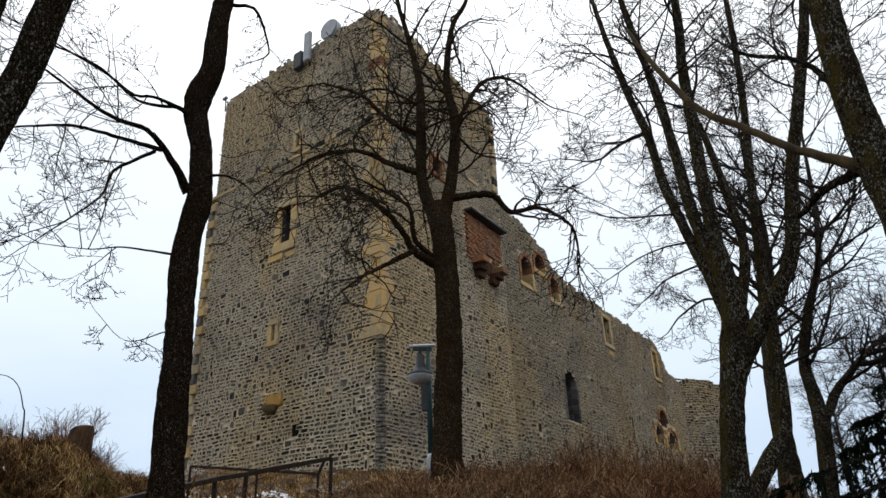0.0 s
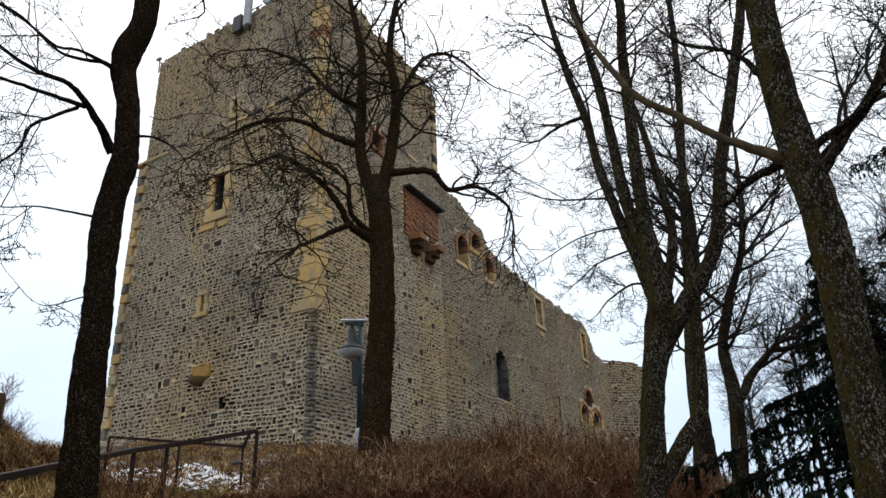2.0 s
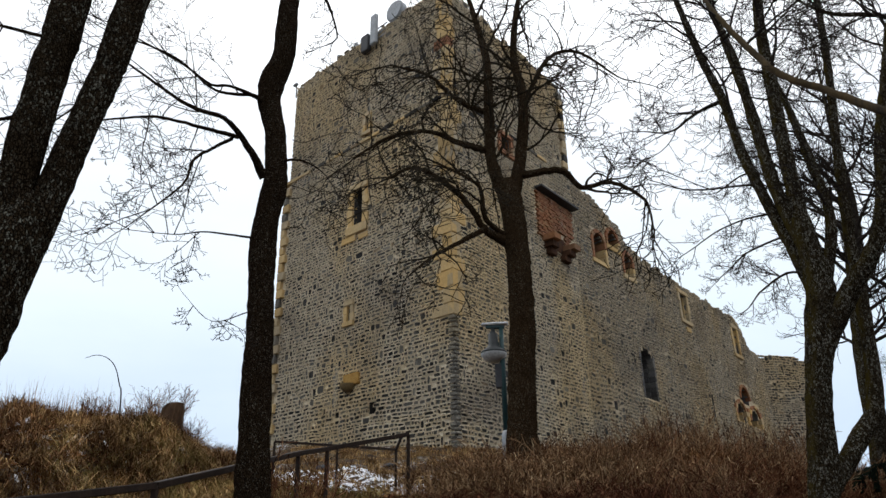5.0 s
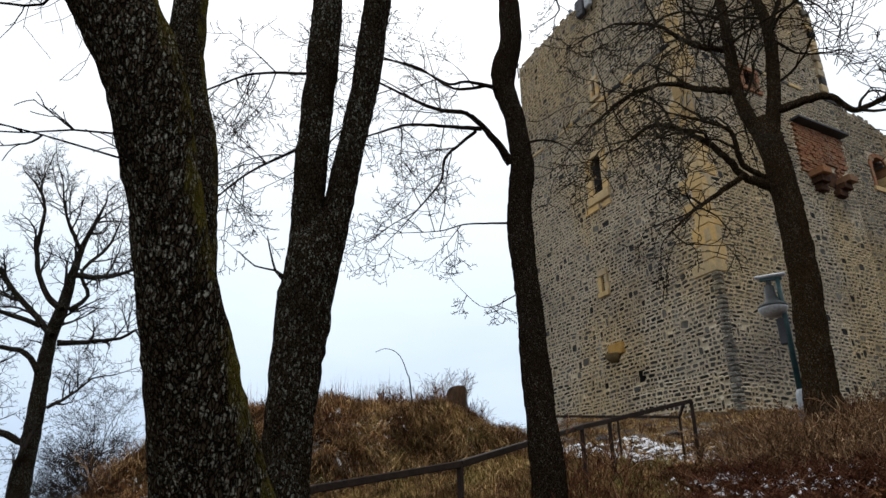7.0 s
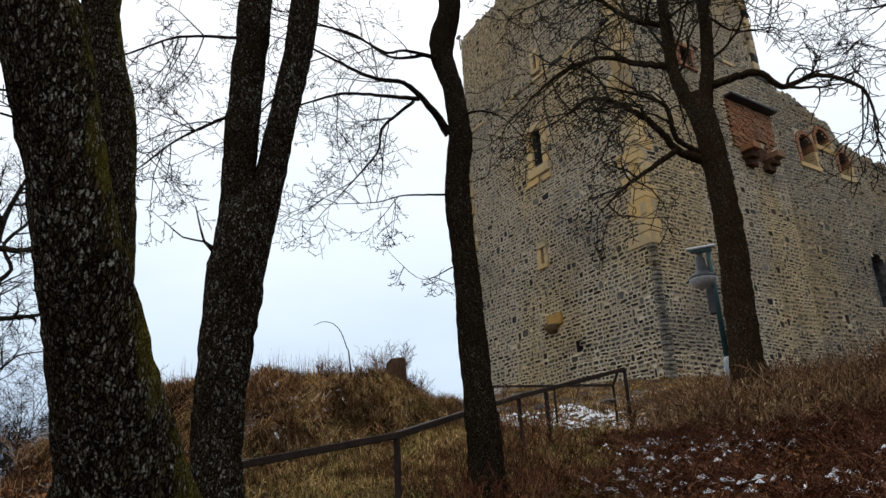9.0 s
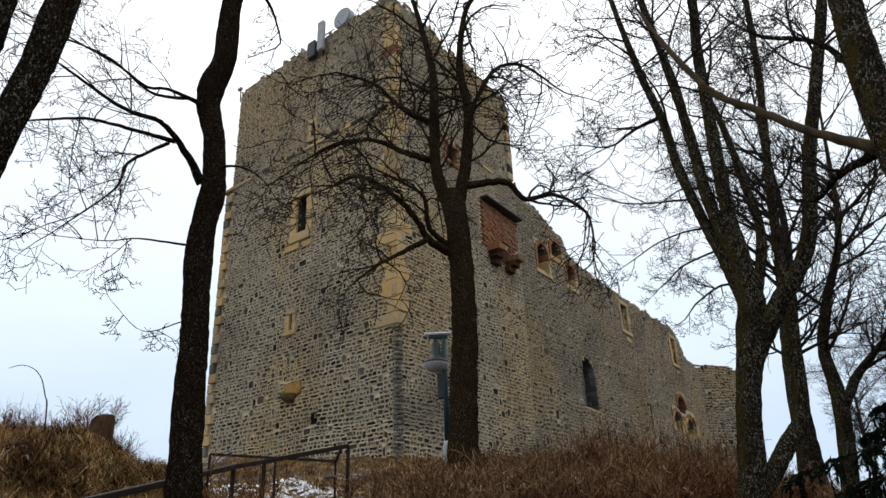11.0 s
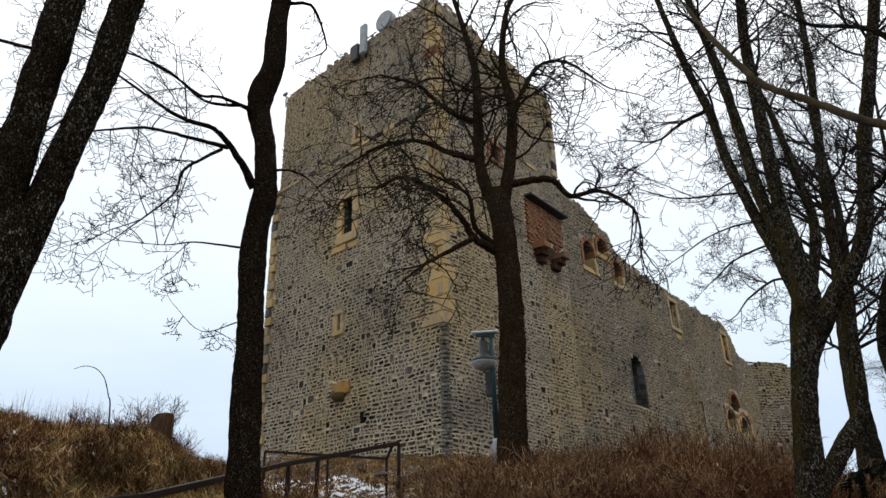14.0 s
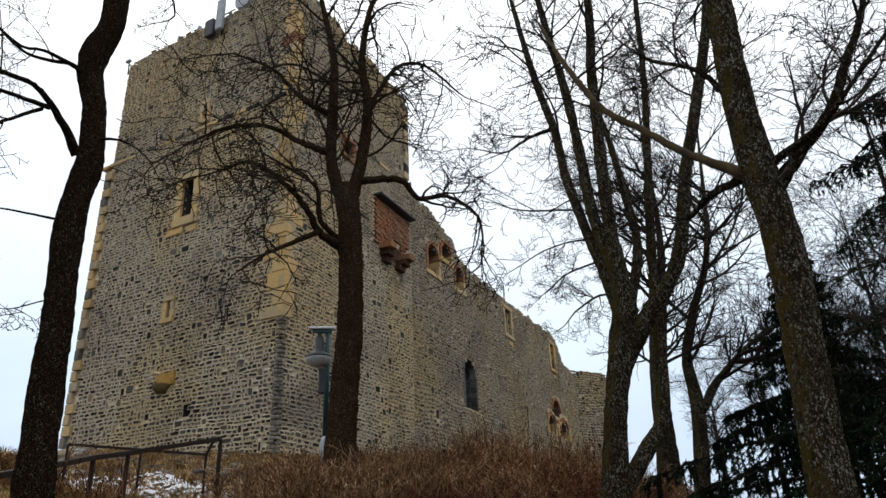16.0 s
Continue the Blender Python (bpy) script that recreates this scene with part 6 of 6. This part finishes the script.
def patch(x0, x1, y0, y1):
    """A soft-edged field."""
    return lambda rng, n: (rng.uniform(x0, x1, n) + rng.normal(0, 0.35, n), rng.uniform(y0, y1, n) + rng.normal(0, 0.35, n))


blades("mound_grass", "tousled rust and straw coloured dead grass on the mound", on_mound, 22000, 0.46, 1.2, DARKRUST, 1, 0.0042, 0.12, 45)
blades("mound_straw", "pale straw tufts hanging over the mound", upper_mound, 12000, 0.46, 1.35, DRY, 2, 0.004, 0.11, 60)
blades("mound_tufts", "rust coloured tufts on the mound top", upper_mound, 12000, 0.42, 1.3, RUSTY, 31, 0.004, 0.11, 70)
blades("mound_foot_straw", "pale matted straw on the mound's flank by the rail", patch(-6.6, -3.4, 7.5, 12.0), 16000, 0.4, 1.25, DRY, 33, 0.004, 0.11, 50)
blades("crest_stalks", "thin upright dry stalks along the mound crest", mound_crest, 1100, 0.62, 0.2, RUSTY, 3, 0.0032, 0.14)
blades("slope_grass", "matted yellow-brown grass beside the handrail", patch(-6.5, -1.8, 4.6, 11.0), 30000, 0.38, 1.15, GREENISH, 4, 0.004, 0.10, 80)
blades("slope_straw", "straw coloured grass on the slope", patch(-7, -1.5, 4.0, 12.5), 9000, 0.34, 1.15, DRY, 5, 0.004, 0.10, 80)
blades("bank_tussock", "rust coloured tussock grass below the wall", lambda rng, n: (rng.normal(4.0, 0.75, n), rng.normal(15.4, 1.0, n)), 12000, 0.8, 0.75, RUSTY, 41, 0.006, 0.12, 60)
blades("bank_straw", "sparse straw between the brambles", patch(-0.5, 4.5, 5.0, 12.0), 5000, 0.25, 1.0, RUSTY, 15, 0.006, 0.1, 30)
blades("keep_foot_grass", "yellowish grass at the foot of the keep", patch(-7.5, -0.5, 12.5, 24), 16000, 0.28, 1.1, DRY, 6, 0.006, 0.12, 40)
blades("side_slope_grass", "dark tangled grass falling away to the side", patch(-14.5, -8.5, 5.5, 11.0), 16000, 0.34, 0.95, DARKRUST, 7, 0.007, 0.12, 50)


def leaves(name, label, area, count, size, material, seed):
    rng = np.random.RandomState(seed)
    x, y = area(rng, count)
    z = height(x, y) + rng.uniform(0.01, 0.06, count)
    a, t1, t2 = rng.uniform(0, 6.28, count), rng.normal(0, 0.35, count), rng.normal(0, 0.35, count)
    s = size * rng.uniform(0.6, 1.3, count)
    ca, sa = np.cos(a), np.sin(a)
    e1 = np.stack([ca, sa, t1], 1) * s[:, None]
    e2 = np.stack([-sa, ca, t2 + 0.2], 1) * s[:, None] * 0.6
    c = np.stack([x, y, z], 1)
    up = np.array([0, 0, 1.0]) * (s * 0.25)[:, None]
    v = np.stack([c - e1, c - e2 * 0.9 + up, c + e1 * 1.1, c + e2 * 0.9 + up], 1).reshape(-1, 3)
    f = [q for k in range(count) for q in ((4 * k, 4 * k + 1, 4 * k + 2), (4 * k, 4 * k + 2, 4 * k + 3))]
    return tagged(piece(name, v.tolist(), f, material), label, "leaf litter", "", "stuff")


LEAF = blade_material("dead_leaf", [(0.0, (0.065, 0.029, 0.016)), (0.4, (0.169, 0.078, 0.039)), (0.8, (0.286, 0.150, 0.072)), (1.0, (0.130, 0.072, 0.043))])
leaves("leaf_litter", "red-brown fallen leaves over the slope", patch(-2.5, 6, 5.0, 12), 34000, 0.05, LEAF, 8)
leaves("path_litter", "thin scatter of fallen leaves on the bare slope", lambda rng, n: (rng.normal(0, 6, n), rng.normal(2, 4.5, n)), 16000, 0.05, LEAF, 12)
leaves("mound_litter", "fallen leaves round the tree feet", patch(-12, -2.5, 2.0, 11), 30000, 0.05, LEAF, 9)


def snow_flecks(name, label, area, count, seed, size, high=0.0):
    """Thin lumps of snow caught among the stems."""
    rng = np.random.RandomState(seed)
    n0 = count // 7
    cx, cy = area(rng, n0)
    k = rng.randint(0, n0, count)
    x, y = cx[k] + rng.normal(0, 0.2, count), cy[k] + rng.normal(0, 0.14, count)
    v, f = [], []
    for i in range(count):
        s = size * rng.uniform(0.4, 1.5)
        a = rng.uniform(0, 6.28)
        lift = rng.uniform(0, high)
        o = len(v)
        for j in range(7):
            g = a + j * 6.283 / 7
            r = s * rng.uniform(0.6, 1.2)
            px, py = x[i] + r * 1.6 * math.cos(g), y[i] + r * 0.8 * math.sin(g)
            v.append((px, py, float(height(px, py)) + 0.005 + lift))
        v.append((x[i], y[i], float(height(x[i], y[i])) + 0.035 + s * 0.2 + lift))
        f += [(o + j, o + (j + 1) % 7, o + 7) for j in range(7)]
    return tagged(piece(name, v, f, SNOW, None, "", True), label, "snow", "", "stuff")


snow_flecks("slope_snow", "scattered flecks of snow among leaves", patch(-1.8, 5.5, 6.5, 11.5), 900, 1, 0.034, 0.14)
snow_flecks("landing_snow", "patchy snow on the path below the keep", patch(-4.6, -1.4, 11.4, 16.0), 1200, 2, 0.034)
snow_flecks("bank_snow", "thin snow on the bank", patch(0.5, 4.5, 9.3, 10.6), 160, 3, 0.12)
snow_flecks("mound_snow", "small flecks of snow on the mound side", patch(-12, -5, 6.5, 10.5), 700, 4, 0.028)
FROST = blade_material("snowy_blade", [(0.0, (0.35, 0.34, 0.32)), (0.5, (0.55, 0.56, 0.57)), (1.0, (0.72, 0.73, 0.76))])
blades("snowy_grass", "grass blades with thin snow by the rail", patch(-6.5, -1.8, 4.6, 9.5), 1500, 0.2, 1.35, FROST, 21, 0.005, 0.16, 30)

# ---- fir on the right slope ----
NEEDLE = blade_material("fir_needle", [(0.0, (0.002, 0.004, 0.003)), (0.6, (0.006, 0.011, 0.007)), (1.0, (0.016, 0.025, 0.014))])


def fir(label, x, y, tall, reach, count, seed, low=0.9, narrow=0.8):
    g = hz(x, y)
    t = thing("fir_tree", label, "tree", (x, y, g))
    w = Wood(seed)
    w.tube([Vector((x, y, g - 0.3)), Vector((x + 0.15, y, g + tall * 0.5)), Vector((x + 0.1, y, g + tall))], [0.15, 0.09, 0.015], 12, 0.1)
    own(piece("trunk", w.v, w.f, BARK, t, "", True), t)
    b = Wood(seed + 1)
    nv, nf = [], []
    r = b.r

    def needles(p, q, n, size):
        ax = (q - p)
        for _ in range(n):
            c = p + ax * r.random()
            d = (ax.normalized() * 0.6 + Vector((r.gauss(0, 0.5), r.gauss(0, 0.5), r.gauss(-0.55, 0.4)))).normalized() * size * r.uniform(0.6, 1.3)
            s = d.cross(Vector((r.gauss(0, 1), r.gauss(0, 1), r.gauss(0, 1)))).normalized() * size * 0.17
            o = len(nv)
            nv.extend((c - s, c + s, c + d))
            nf.append((o, o + 1, o + 2))

    for k in range(count):
        f = k / count
        z = g + low + (tall - low) * f
        ln = reach * (1 - f) ** narrow * r.uniform(0.7, 1.1) + 0.3
        a = k * 2.4 + r.uniform(-0.4, 0.4)
        d = Vector((math.cos(a), math.sin(a), 0))
        pts = [Vector((x, y, z)) + d * ln * u + Vector((0, 0, ln * (0.05 * u - 0.42 * u * u + 0.16 * u ** 3))) for u in np.linspace(0, 1, 8)]
        b.tube(pts, [0.035 * (1 - 0.85 * u) * (0.4 + ln / reach * 0.6) for u in np.linspace(0, 1, 8)], 4)
        for i in range(1, 8):
            for side in (-1, 1, 1, -1):
                u = i / 7
                tl = ln * 0.34 * (1.15 - u) * r.uniform(0.6, 1.2) + 0.12
                sd = (d * 0.7 + d.cross(Vector((0, 0, 1))) * side * r.uniform(0.5, 1.1)).normalized()
                p0 = pts[i - 1].lerp(pts[i], r.random())
                p1 = p0 + sd * tl * 0.55 + Vector((0, 0, -0.06 * tl))
                p2 = p0 + sd * tl + Vector((0, 0, -0.38 * tl))
                b.tube([p0, p1, p2], [0.009, 0.006, 0.003], 3)
                needles(p0, p1, 24 if f < 0.4 else 6, 0.085)
                needles(p1, p2, 32 if f < 0.4 else 7, 0.085)
                for _ in range(2):
                    h0 = p0.lerp(p2, r.uniform(0.2, 1))
                    h1 = h0 + Vector((r.gauss(0, 0.03), r.gauss(0, 0.03), -r.uniform(0.12, 0.34)))
                    needles(h0, h1, 24 if f < 0.4 else 5, 0.08)
    own(tagged(piece("bough_mass", b.v, b.f, BARK, t), "", "", "", "stuff"), t)
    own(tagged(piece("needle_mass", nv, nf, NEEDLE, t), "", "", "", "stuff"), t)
    return t


fir("tall dark drooping fir on the slope", 8.3, 8.3, 7.6, 4.5, 36, 400, 0.3)
fir("second dark fir close behind the first", 10.4, 8.4, 8.0, 3.8, 32, 420, 0.2)
fir("young dense fir low on the slope", 6.6, 6.3, 3.2, 2.2, 30, 440, 0.1)
fir("low fir with long dense drooping boughs", 7.4, 10.4, 5.0, 4.3, 46, 460, 1.3, 2.3)


# ---- stones at the foot of the keep, each on its own ----
stones_single(LEFT, NEAR_L, lean_low, BASALT, left_wall)
stones_single(RIGHT, NEAR_R, lean_low, BASALT, right_wall)
